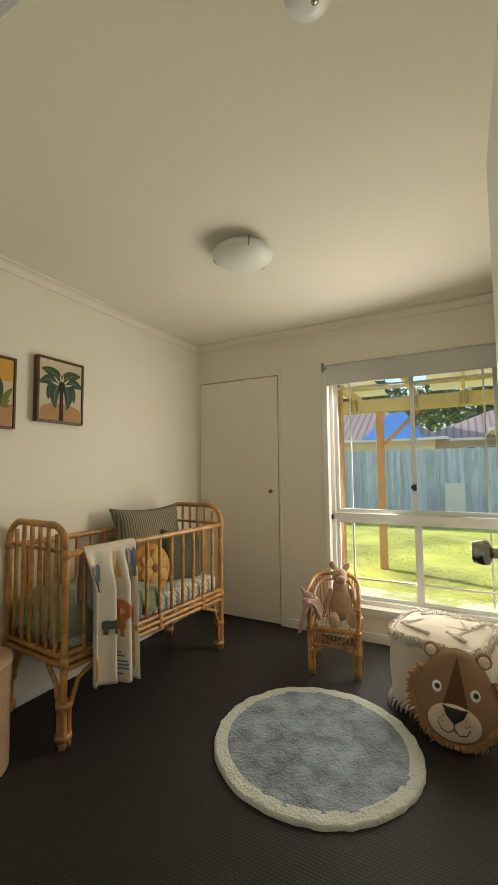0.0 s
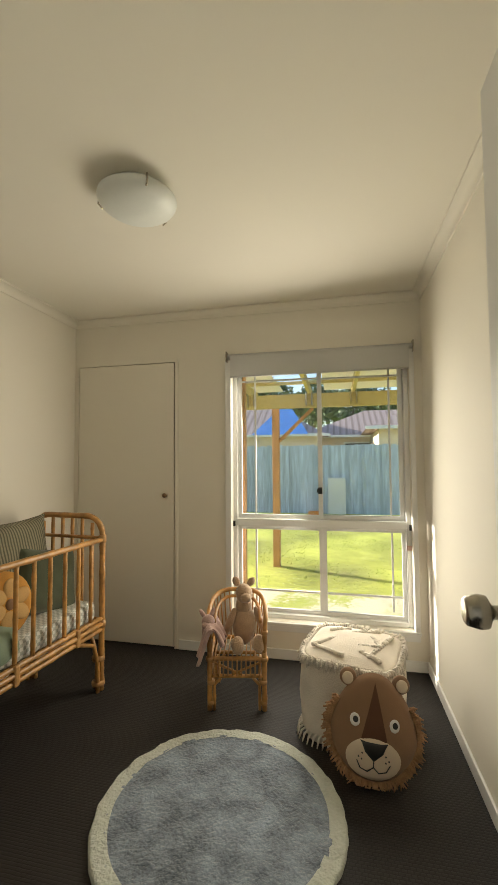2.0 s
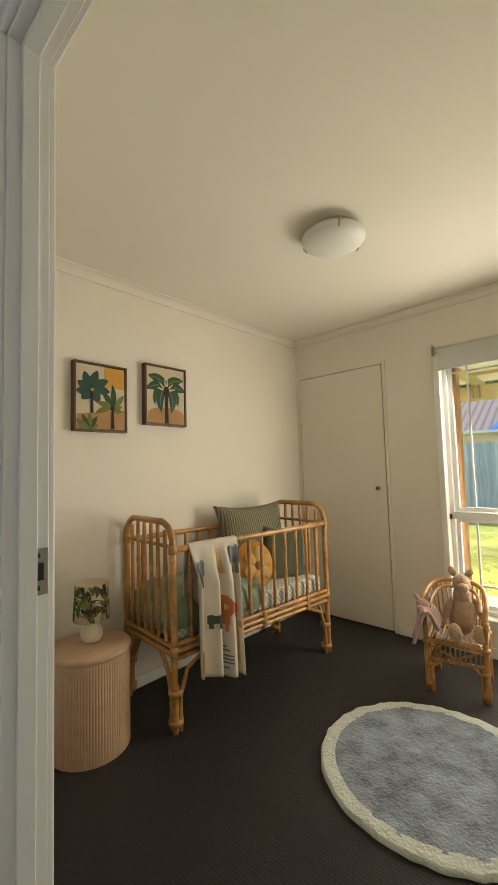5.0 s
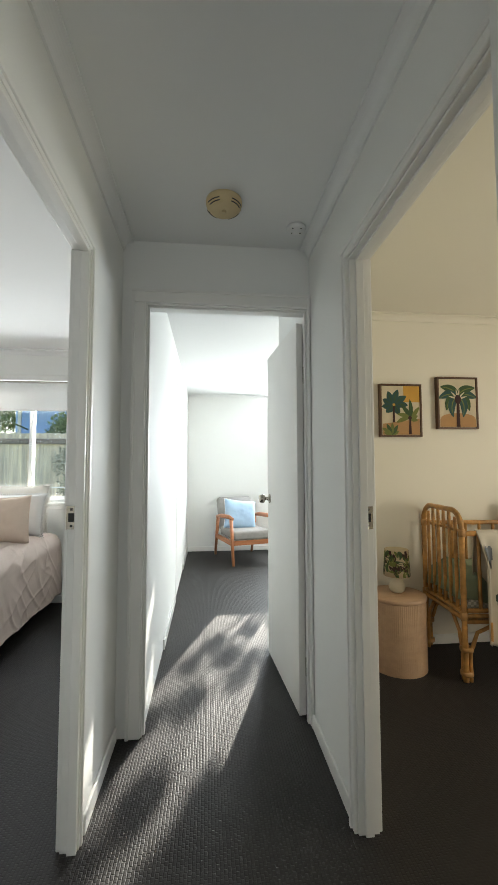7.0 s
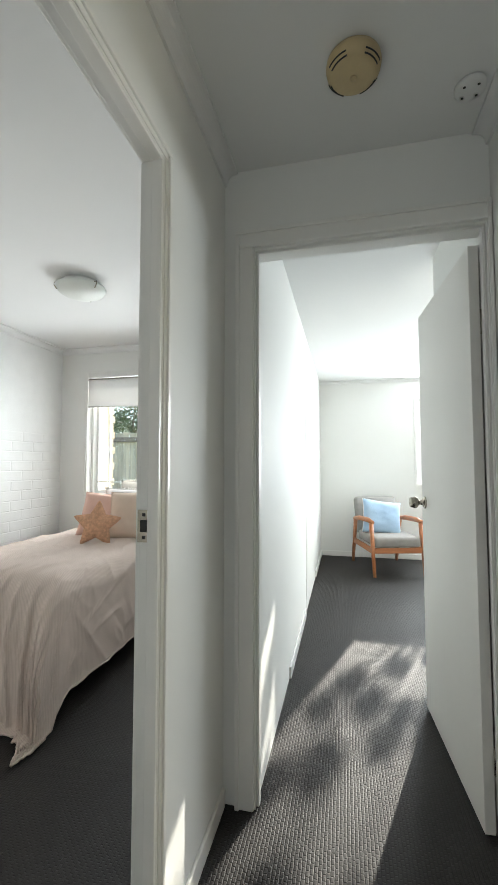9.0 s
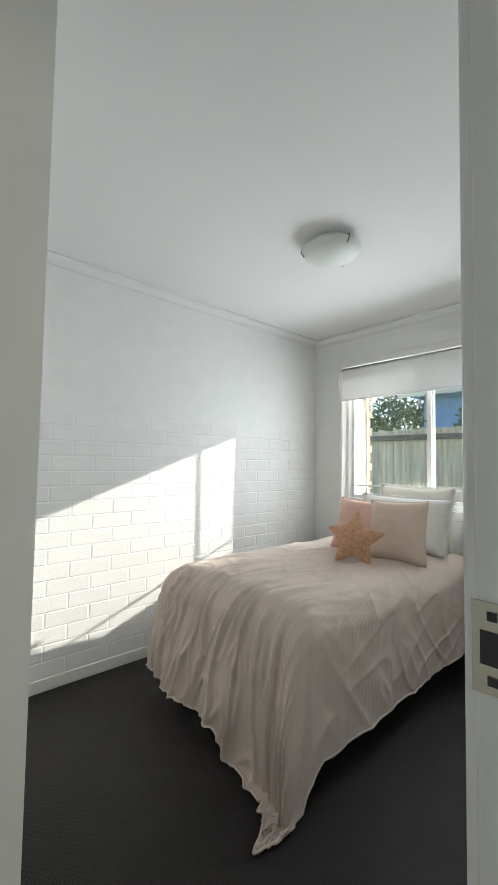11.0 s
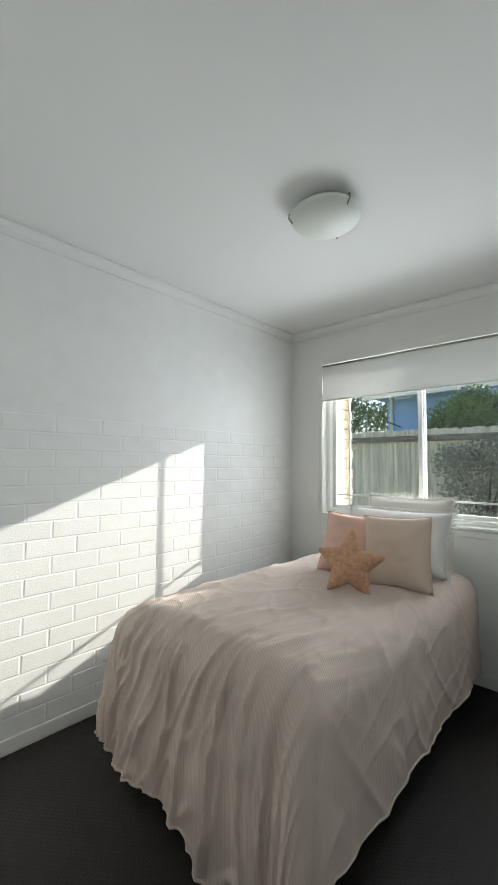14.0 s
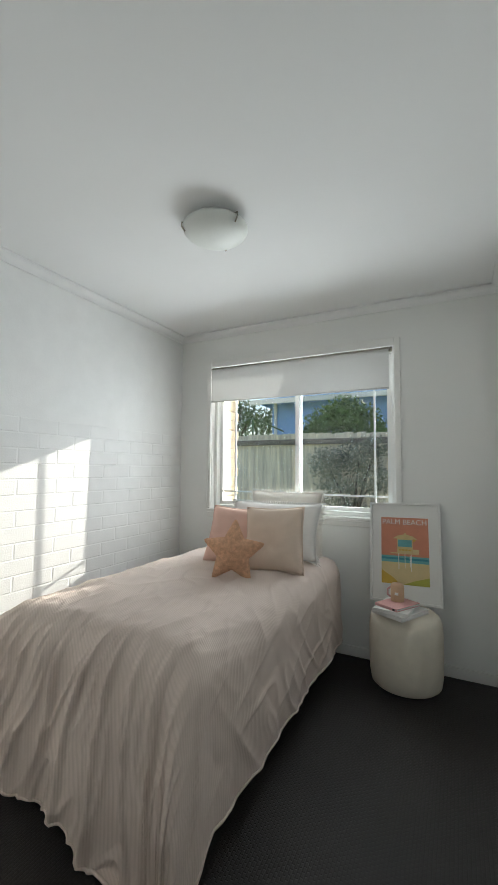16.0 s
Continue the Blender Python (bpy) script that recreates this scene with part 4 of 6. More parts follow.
for x0, x1, y0, y1 in ((-0.20, -0.185, -0.12, 0.12), (0.185, 0.20, -0.12, 0.12), (-0.185, 0.185, -0.12, -0.105), (-0.185, 0.185, 0.105, 0.12)):
    part("side_wall", boxes((x0, x1, y0, y1, 0.02, 0.15)), ORANGE, crate)
hoist = thing("clothes_hoist", "green metal rotary clothes hoist behind the fence", "clothes hoist")
part("pole", tubes(([(-11.0, -6.0, -0.2), (-11.0, -6.0, 2.8)], 0.03)), LEAF_DARK, hoist)
for dy, dx in ((-0.9, 0.2), (0.9, -0.2), (0.3, 0.9), (-0.3, -0.9)):
    part("arm", tubes(([(-11.0, -6.0, 2.77), (-11.0 + dx, -6.0 + dy, 2.35)], 0.02)), LEAF_DARK, hoist)
# tufts of longer grass on the lawn
rng = np.random.default_rng(2)
gv, gf = [], []
for i in range(26000):
    x, y = rng.uniform(-5, 4), 4.2 + 8.3 * rng.random() ** 1.1
    if noise.noise((x * 0.9, y * 0.9, 0)) < (0.12 if y < 5.4 else -0.08):
        continue
    h, a = rng.uniform(0.010, 0.035), rng.uniform(0, 6.28)
    o = len(gv)
    gv += [(x - 0.005 * math.cos(a), y - 0.005 * math.sin(a), -0.2), (x + 0.005 * math.cos(a), y + 0.005 * math.sin(a), -0.2), (x + rng.normal() * 0.03, y + rng.normal() * 0.03, -0.2 + h)]
    gf.append((o, o + 1, o + 2))
me = bpy.data.meshes.new("grass_tufts")
me.from_pydata(gv, [], gf)
me.materials.append(leaf_material("grass_blades", (0.42, 0.50, 0.08)))
tagged(new("grass_tufts", me), "uneven tufts of green lawn grass", "grass", kind="stuff")


# ---- shapes for soft things ----
def grid_mesh(fn, nu, nv, wrap_u=False):
    """A smooth sheet from fn(u, v) with u and v in 0..1."""
    bm = bmesh.new()
    rows = [[bm.verts.new(fn(i / (nu if wrap_u else nu - 1), j / (nv - 1))) for j in range(nv)] for i in range(nu)]
    for i in range(nu if wrap_u else nu - 1):
        for j in range(nv - 1):
            k = (i + 1) % nu
            bm.faces.new((rows[i][j], rows[k][j], rows[k][j + 1], rows[i][j + 1])).smooth = True
    return bm


def thicken(bm, t):
    bmesh.ops.recalc_face_normals(bm, faces=bm.faces)
    bmesh.ops.solidify(bm, geom=list(bm.faces), thickness=t)
    return bm


def cushion(w, h, d, seed=0, pinch=0.07, n=22):
    """A stuffed square cushion lying in local xz with pinched sides and soft creases."""
    bm = bmesh.new()
    sides = []
    for s in (-1, 1):
        rows = []
        for i in range(n + 1):
            row = []
            for j in range(n + 1):
                u, v = 2 * i / n - 1, 2 * j / n - 1
                x = u * w / 2 * (1 - pinch * (1 - v * v))
                z = v * h / 2 * (1 - pinch * (1 - u * u))
                puff = ((1 - u ** 4) * (1 - v ** 4)) ** 0.55
                wob = 0.12 * noise.noise((u * 1.7 + seed, v * 1.7, s * 3.0)) + 0.05 * noise.noise((u * 5 + seed, v * 5, s))
                row.append(bm.verts.new((x, s * d / 2 * puff * (1 + wob), z)))
            rows.append(row)
        for i in range(n):
            for j in range(n):
                bm.faces.new((rows[i][j], rows[i + 1][j], rows[i + 1][j + 1], rows[i][j + 1])).smooth = True
        sides.append(rows)
    bmesh.ops.remove_doubles(bm, verts=bm.verts, dist=0.0004)
    return bm


def piping(w, h, r=0.004, pinch=0.07):
    pts = []
    for k in range(48):
        q, f = divmod(k, 12)
        a = 2 * f / 12 - 1
        u, v = ((a, -1), (1, a), (-a, 1), (-1, -a))[q]
        pts.append((u * w / 2 * (1 - pinch * (1 - v * v)), 0, v * h / 2 * (1 - pinch * (1 - u * u))))
    return tube(bmesh.new(), pts, r, 6, closed=True)


def blob(bm, c, r, rot=(0, 0, 0), seg=18):
    """An ellipsoid; r: three radii."""
    m = Matrix.LocRotScale(Vector(c), Euler([radians(a) for a in rot]), Vector(r))
    bmesh.ops.create_uvsphere(bm, u_segments=seg, v_segments=seg // 2 + 2, radius=1, matrix=m)
    return bm


def poly(bm, pts, y=0.0, thick=0.0015):
    """A thin cut-out in local xz, proud towards -y."""
    a = [bm.verts.new((x, y, z)) for x, z in pts]
    b = [bm.verts.new((x, y - thick, z)) for x, z in pts]
    n = len(pts)
    bm.faces.new(a[::-1])
    bm.faces.new(b)
    for i in range(n):
        bm.faces.new((a[i], a[(i + 1) % n], b[(i + 1) % n], b[i]))
    return bm


def disc(cx, cz, rx, rz, n=20, rot=0.0):
    out = []
    for k in range(n):
        a = 2 * math.pi * k / n
        x, z = rx * math.cos(a), rz * math.sin(a)
        out.append((cx + x * math.cos(rot) - z * math.sin(rot), cz + x * math.sin(rot) + z * math.cos(rot)))
    return out


def frond(cx, cz, ang, length, width, bend=0.0, n=9):
    """Outline of a curved leaf that starts at (cx, cz)."""
    left, right = [], []
    for k in range(n + 1):
        f = k / n
        a = ang + bend * f
        x, z = cx + length * f * math.cos(a), cz + length * f * math.sin(a)
        w = width * math.sin(math.pi * min(1, f * 0.93 + 0.05)) ** 0.8
        left.append((x - w * math.sin(a), z + w * math.cos(a)))
        right.append((x + w * math.sin(a), z - w * math.cos(a)))
    return left + right[::-1]


# ---- nursery: ceiling light, pictures ----
def ceiling_light(x, y, r, label):
    ob = thing("ceiling_light", label, "ceiling light", pose(x, y, H))
    part("base", lathe(bmesh.new(), [(0.001, 0), (r * 0.72, 0), (r * 0.72, -0.034), (0.001, -0.034)], 36), ALU, ob)
    prof = [(r, -0.036), (r * 1.004, -0.04)] + [(r * math.cos(a), -0.04 - 0.058 * math.sin(a)) for a in (0.15, 0.35, 0.6, 0.85, 1.1, 1.35, 1.5)] + [(0.001, -0.0985)]
    part("glass_shade", lathe(bmesh.new(), [(0.001, -0.036)] + prof, 40), OPAL, ob, "frosted opal glass dish shade")
    for k in range(3):
        a = radians(70 + 120 * k)
        c, s = math.cos(a), math.sin(a)
        pts = [(r * 0.7 * c, r * 0.7 * s, -0.028), (r * 1.03 * c, r * 1.03 * s, -0.028), (r * 1.035 * c, r * 1.035 * s, -0.046), (r * 0.93 * c, r * 0.93 * s, -0.068)]
        part("clip", tube(bmesh.new(), pts, 0.0035, 6), STEEL, ob)
    return ob


ceiling_light(-0.785, 1.97, 0.155, "round frosted glass ceiling light of the nursery")
ceiling_light(-1.885, -1.625, 0.150, "round frosted glass ceiling light above the bed")

smoke = thing("smoke_detector", "yellowed round plastic smoke detector on the hall ceiling", "smoke detector", pose(-0.82, 0.031, H))
part("housing", lathe(bmesh.new(), [(0.001, 0), (0.076, 0), (0.078, -0.012), (0.074, -0.03), (0.062, -0.042), (0.05, -0.046), (0.001, -0.047)], 40), DETECTOR, smoke)
for a0 in (25, 115, 205, 295):
    for rr, z in ((0.0735, -0.0305), (0.0665, -0.0385)):
        pts = [(rr * math.cos(radians(a0 + k * 8)), rr * math.sin(radians(a0 + k * 8)), z) for k in range(7)]
        part("vent_slot", tube(bmesh.new(), pts, 0.0022, 5), BLACK, smoke)
part("test_button", lathe(bmesh.new(), [(0.001, -0.046), (0.010, -0.046), (0.009, -0.051), (0.001, -0.051)], 16), DETECTOR, smoke)
cap = thing("junction_box_cover", "small round white ceiling outlet cap with screw holes", "ceiling cap", pose(-0.977, 0.381, H))
part("plate", lathe(bmesh.new(), [(0.001, 0), (0.045, 0), (0.045, -0.010), (0.038, -0.016), (0.001, -0.017)], 28), ALU, cap)
for a in (40, 130, 220, 310):
    part("screw_hole", lathe(bmesh.new(), [(0.001, -0.0165), (0.004, -0.0165), (0.004, -0.0178), (0.001, -0.0178)], 10, (0.028 * math.cos(radians(a)), 0.028 * math.sin(radians(a)), 0)), BLACK, cap)
alarm = thing("smoke_detector", "white round smoke detector on the nursery ceiling", "smoke detector", pose(-0.10, 1.05, H))
part("housing", lathe(bmesh.new(), [(0.001, 0), (0.058, 0), (0.06, -0.018), (0.048, -0.036), (0.02, -0.04), (0.001, -0.04)], 36), ALU, alarm)
part("test_button", lathe(bmesh.new(), [(0.001, -0.0395), (0.010, -0.0395), (0.009, -0.045), (0.001, -0.045)], 14, (0.015, 0, 0)), STEEL, alarm)


ART_CREAM, ART_TAN, ART_SUN = flat_colour("art_cream", (0.60, 0.52, 0.38)), flat_colour("art_tan", (0.44, 0.25, 0.11)), flat_colour("art_ochre", (0.60, 0.33, 0.06))
ART_TEAL, ART_GREEN, ART_LIME, ART_DARK = flat_colour("art_teal", (0.035, 0.085, 0.075)), flat_colour("art_green", (0.05, 0.09, 0.035)), flat_colour("art_olive", (0.17, 0.19, 0.05)), flat_colour("art_bark", (0.05, 0.022, 0.02))


def picture(name, y, z, label, art):
    """A canvas in a floating frame; local x runs along the wall, the art faces -y."""
    w, h = 0.315, 0.385
    ob = thing(name, label, "picture", pose(XW, y, z, 0, 0, 90))
    f = 0.011
    part("frame", boxes((-w / 2, -w / 2 + f, -0.04, 0, -h / 2, h / 2), (w / 2 - f, w / 2, -0.04, 0, -h / 2, h / 2), (-w / 2 + f, w / 2 - f, -0.04, 0, -h / 2, -h / 2 + f), (-w / 2 + f, w / 2 - f, -0.04, 0, h / 2 - f, h / 2)), WALNUT, ob, "dark walnut floating frame")
    c = part("canvas", boxes((-w / 2 + 0.014, w / 2 - 0.014, -0.034, -0.003, -h / 2 + 0.014, h / 2 - 0.014)), ART_CREAM, ob)
    for i, (pts, mat) in enumerate(art):
        part("painted_shape", poly(bmesh.new(), pts, -0.0345 - 0.00012 * i, 0.0003), mat, c)
    return ob


art = [(disc(0, -0.115, 0.135, 0.04), ART_TAN), ([(-0.14, -0.178), (0.14, -0.178), (0.14, -0.12), (-0.14, -0.12)], ART_TAN)]
for a, ln, bd, mt in ((25, 0.15, -0.5, ART_TEAL), (60, 0.15, -0.6, ART_GREEN), (118, 0.15, 0.6, ART_GREEN), (152, 0.15, 0.6, ART_TEAL), (2, 0.14, -0.9, ART_GREEN), (178, 0.14, 0.9, ART_GREEN), (-30, 0.16, -0.8, ART_TEAL), (210, 0.16, 0.8, ART_TEAL)):
    art.append((frond(0, 0.05, radians(a), ln, 0.032, bd), mt))
    art.append((frond(0, 0.05, radians(a), ln * 0.92, 0.004, bd), ART_LIME))
for a in (80, 100, 45, 135, 15, 165):
    art.append((frond(0, 0.03, radians(a), 0.075, 0.006, 0), ART_CREAM))
art += [([(-0.014, -0.178), (0.014, -0.178), (0.010, 0.02), (-0.010, 0.02)], ART_DARK), (disc(0, 0.025, 0.024, 0.036), ART_DARK)]
picture("framed_palm_print", 1.805, 1.735, "walnut-framed canvas print of a single palm tree", art)
art = [([(-0.14, -0.178), (0.14, -0.178), (0.14, -0.06), (-0.14, -0.10)], ART_TAN), ([(0.02, 0.06), (0.143, 0.06), (0.143, 0.178), (0.02, 0.178)], ART_SUN)]
for a, ln in ((10, 0.13), (45, 0.14), (85, 0.14), (125, 0.13), (165, 0.11), (200, 0.11), (235, 0.10), (310, 0.10)):
    art.append((frond(-0.055, 0.04, radians(a), ln * 0.82, 0.026, -0.2), ART_TEAL))
    art.append((frond(-0.055, 0.04, radians(a), ln * 0.75, 0.004, -0.2), ART_GREEN))
for a, ln in ((0, 0.07), (35, 0.12), (75, 0.15), (110, 0.13), (150, 0.11), (185, 0.12), (330, 0.07)):
    art.append((frond(0.065, -0.055, radians(a), ln * 0.9, 0.016, 0.25), ART_LIME if ln < 0.13 else ART_GREEN))
for a in (20, 50, 80, 110, 140, 160):
    art.append((frond(-0.075, -0.178, radians(a), 0.085 if a not in (20, 160) else 0.06, 0.014, 0.1), ART_GREEN if a % 20 else ART_LIME))
art += [([(-0.066, -0.09), (-0.048, -0.09), (-0.05, 0.03), (-0.062, 0.03)], ART_DARK), ([(0.055, -0.175), (0.077, -0.175), (0.072, -0.06), (0.060, -0.06)], ART_DARK), (disc(0.065, -0.055, 0.014, 0.014), ART_DARK), (disc(-0.055, 0.04, 0.010, 0.010), ART_SUN)]
picture("framed_palm_print", 1.365, 1.675, "walnut-framed canvas print of two leafy palms", art)


# ---- nursery: cot ----
CW, CL = 0.50, 1.21
cot = thing("rattan_cot", "honey-coloured rattan cot with spindle sides against the wall", "cot", pose(-1.676, 2.112, 0, 0, 0, -4.6))


def bamboo(pts, r, seg=9):
    """A cane rod with slightly swollen nodes."""
    pts = [Vector(p) for p in pts]
    out, rad, run = [], [], 0.03
    for a, b in zip(pts, pts[1:]):
        n = max(1, int((b - a).length / 0.03))
        for k in range(n):
            out.append(a.lerp(b, k / n))
    out.append(pts[-1])
    for k in range(len(out)):
        rad.append(r * (1.13 if k % 5 == 2 else 1.0))
    return tube(bmesh.new(), out, rad, seg)


for s in (-1, 1):
    y = s * CL / 2
    arch = [(CW / 2, y, 0.0), (CW / 2, y, 0.88)]
    arch += [(CW / 2 - 0.11 + 0.11 * math.cos(a), y, 0.885 + 0.11 * math.sin(a)) for a in [k * math.pi / 14 for k in range(8)]]
    arch += [(-CW / 2 + 0.11 - 0.11 * math.sin(a), y, 0.885 + 0.11 * math.cos(a)) for a in [k * math.pi / 14 for k in range(8)]]
    arch += [(-CW / 2, y, 0.88), (-CW / 2, y, 0.0)]
    part("end_frame", bamboo(arch, 0.0165, 10), RATTAN, cot)
    for z in (0.36, 0.395):
        part("end_rail", bamboo([(-CW / 2, y, z), (CW / 2, y, z)], 0.014), RATTAN, cot)
    part("end_rail", bamboo([(-CW / 2, y - s * 0.012, 0.872), (CW / 2, y - s * 0.012, 0.872)], 0.010), RATTAN, cot)
    for k in range(6):
        x = -CW / 2 + CW * (k + 1) / 7
        top = 0.985 if 0 < k < 5 else 0.955
        part("spindle", bamboo([(x, y, 0.395), (x, y, top)], 0.0105), RATTAN, cot)
    for sx in (-1, 1):
        part("leg_splint", bamboo([(sx * (CW / 2 - 0.03), y, 0.0), (sx * (CW / 2 - 0.03), y, 0.16), (sx * (CW / 2 - 0.06), y, 0.27), (sx * (CW / 2 - 0.13), y, 0.35)], 0.011), RATTAN, cot)
        part("leg_splint", bamboo([(sx * CW / 2, y - s * 0.03, 0.0), (sx * CW / 2, y - s * 0.03, 0.16), (sx * CW / 2, y - s * 0.075, 0.28), (sx * CW / 2, y - s * 0.20, 0.335)], 0.011), RATTAN, cot)
        for z in (0.045, 0.185):
            part("binding", lathe(bmesh.new(), [(0.001, z - 0.012), (0.036, z - 0.012), (0.037, z), (0.036, z + 0.012), (0.001, z + 0.012)], 14, (sx * (CW / 2 - 0.011), y - s * 0.011, 0)), CANE_BIND, cot)
        for z in (0.378, 0.865):
            part("binding", lathe(bmesh.new(), [(0.001, z - 0.022), (0.0215, z - 0.022), (0.022, z), (0.0215, z + 0.022), (0.001, z + 0.022)], 14, (sx * CW / 2, y, 0)), CANE_BIND, cot)
for sx in (-1, 1):
    x = sx * CW / 2
    part("top_rail", bamboo([(x, -CL / 2, 0.862), (x, CL / 2, 0.862)], 0.0155, 10), RATTAN, cot)
    for z, dx in ((0.345, 0.0), (0.378, 0.006), (0.408, 0.0)):
        part("bottom_rail", bamboo([(x + sx * dx, -CL / 2, z), (x + sx * dx, CL / 2, z)], 0.0135), RATTAN, cot)
    for k in range(11):
        y = -CL / 2 + CL * (k + 1) / 12
        part("spindle", bamboo([(x, y, 0.41), (x, y, 0.862)], 0.0105), RATTAN, cot)
    for y in (-0.39, 0.39, 0.0):
        part("binding", boxes((x - 0.019, x + 0.022, y - 0.014, y + 0.014, 0.33, 0.423), bevel=0.008), CANE_BIND, cot)
part("slat_base", boxes((-CW / 2 + 0.014, CW / 2 - 0.014, -CL / 2 + 0.015, CL / 2 - 0.015, 0.388, 0.402)), CANE_BIND, cot)
COT = pose(-1.676, 2.112, 0, 0, 0, -4.6)


def in_cot(x, y, z, rx=0, ry=0, rz=0):
    return COT @ pose(x, y, z, rx, ry, rz)


mat_ob = thing("cot_mattress", "cot mattress in a grey gingham fitted sheet", "mattress", in_cot(0, 0, 0.402))
part("mattress_body", boxes((-0.228, 0.228, -0.585, 0.585, 0.0, 0.11), bevel=0.025), GINGHAM, mat_ob, smooth=True)


def sage_fn(u, v):
    y = -0.59 + u * 0.62
    x = -0.225 + 0.45 * v
    edge = min(1.0, min(v, 1 - v) * 7, min(u, 1 - u) * 6)
    z = 0.115 + 0.09 * max(edge, 0) ** 0.5 + 0.035 * noise.noise((x * 7, y * 7, 2)) + 0.015 * noise.noise((x * 19, y * 19, 5))
    return (x + 0.01 * noise.noise((y * 12, v * 9, 1)), y, z - (0.06 if edge < 0.05 else 0))


quilt = thing("cot_quilt", "rumpled sage green quilt bunched at one end of the cot", "quilt", in_cot(0, 0, 0.402))
part("cover", thicken(grid_mesh(sage_fn, 40, 30), -0.02), SAGE, quilt, smooth=True)

c = thing("striped_cushion", "olive and cream striped square cushion propped in the cot", "cushion", in_cot(-0.10, 0.265, 0.775, -16, 0, 82))
part("cover", cushion(0.56, 0.48, 0.17, 1, 0.13), STRIPE, c)
part("piping", piping(0.56, 0.48, 0.004, 0.13), STRIPE, c)
c = thing("olive_cushion", "dark olive velvet cushion propped in the cot", "cushion", in_cot(0.035, 0.41, 0.66, -18, 12, 78))
part("cover", cushion(0.36, 0.36, 0.13, 2), OLIVE, c)
c = thing("flower_cushion", "round mustard knitted flower cushion in the cot", "cushion", in_cot(0.125, 0.045, 0.655, -10, 0, 85))
bm = bmesh.new()
blob(bm, (0, 0, 0), (0.15, 0.055, 0.15), seg=32)
body = part("cover", bm, MUSTARD, c, smooth=True)
for k in range(6):
    a = radians(60 * k + 20)
    bm = bmesh.new()
    blob(bm, (0.066 * math.cos(a), -0.046, 0.066 * math.sin(a)), (0.05, 0.012, 0.036), (0, -math.degrees(a), 0), 16)
    part("petal", bm, MUSTARD_PALE, body, "pale stitched petal", smooth=True)
bm = bmesh.new()
blob(bm, (0, -0.053, 0), (0.026, 0.01, 0.026), seg=14)
part("flower_centre", bm, LION, body, smooth=True)


# blanket over the front rail
BLW = 0.315


def blanket_fn(u, v, off=0.0):
    s = v * 1.06 - 0.33
    y = -BLW / 2 + BLW * u
    fold = 0.026 * math.sin(u * 19 + 0.6) + 0.010 * math.sin(u * 27 + 1.0 + 0.6 * v)
    if s < -0.03:
        x, z = CW / 2 - 0.024 - off, 0.862 + (s + 0.03)
        amp = min(1, (-0.03 - s) * 6)
        x -= amp * 0.02 * (1 + math.sin(u * 15.5))
    elif s < 0.03:
        a = (s + 0.03) / 0.06 * math.pi
        x, z = CW / 2 - (0.024 + off) * math.cos(a), 0.862 + (0.024 + off) * math.sin(a)
    else:
        x, z = CW / 2 + 0.024 + off, 0.862 - (s - 0.03)
        amp = min(1, (s - 0.03) * 5)
        x += amp * (0.024 + fold) + 0.03 * (s - 0.03)
        y = y * (1 - 0.10 * amp + 0.14 * (s - 0.03)) + 0.012 * amp * math.cos(u * 15.5)
        z += 0.075 * (1 - u) * (s - 0.03) * 1.6
    return (x, y - 0.365, z)


throw = thing("knitted_throw", "oatmeal knitted throw with animal motifs hung over the cot rail", "throw", COT.copy())
sheet = part("cloth", thicken(grid_mesh(lambda u, v: blanket_fn(u, v), 60, 60), 0.006), KNIT, throw, smooth=True)


def motif(u0, u1, v0, v1, mat, label, shape=None):
    """A knitted-in patch that follows the throw; shape keeps it inside an outline."""
    nu, nv = 14, 14
    bm = bmesh.new()
    grid = {}
    for i in range(nu + 1):
        for j in range(nv + 1):
            grid[i, j] = bm.verts.new(Vector(blanket_fn(u0 + (u1 - u0) * i / nu, v0 + (v1 - v0) * j / nv)) + Vector((0.0078, 0, 0)))
    for i in range(nu):
        for j in range(nv):
            a, b = 2 * (i + 0.5) / nu - 1, 2 * (j + 0.5) / nv - 1
            if shape is None or shape(a, b):
                bm.faces.new((grid[i, j], grid[i + 1, j], grid[i + 1, j + 1], grid[i, j + 1])).smooth = True
    bmesh.ops.delete(bm, geom=[x for x in bm.verts if not x.link_faces], context="VERTS")
    part("motif", bm, mat, sheet, label)


def oval(a, b):
    return a * a + b * b < 1


def animal(a, b):
    return (abs(a) < 0.9 and -0.9 < b < 0.25) or (0.35 < abs(a) < 0.75 and b < 0.95)


motif(0.74, 1.0, 0.36, 0.50, SLATE, "slate elephant motif", animal)
motif(0.02, 0.26, 0.41, 0.54, SLATE, "slate hippo motif", animal)
motif(0.50, 0.66, 0.36, 0.49, GIRAFFE, "ochre giraffe motif", lambda a, b: abs(a - 0.5 * b) < 0.35)
motif(0.50, 0.72, 0.60, 0.71, RUST, "rust lion motif", oval)
motif(0.55, 0.67, 0.68, 0.78, RUST, "rust lion motif", animal)
motif(0.72, 0.92, 0.655, 0.72, RUST, "rust tiger motif", animal)
motif(0.24, 0.46, 0.69, 0.76, FOREST, "dark green crocodile motif", animal)
motif(0.0, 0.16, 0.86, 0.97, GIRAFFE, "ochre motif", None)
motif(0.50, 0.68, 0.85, 0.97, SLATE, "slate zebra motif", lambda a, b: a * a + b * b < 1 and int((b + 2) * 6) % 2 == 0)
motif(0.82, 0.96, 0.74, 0.95, GIRAFFE, "ochre giraffe motif", lambda a, b: abs(a) < 0.3 or b < -0.75)
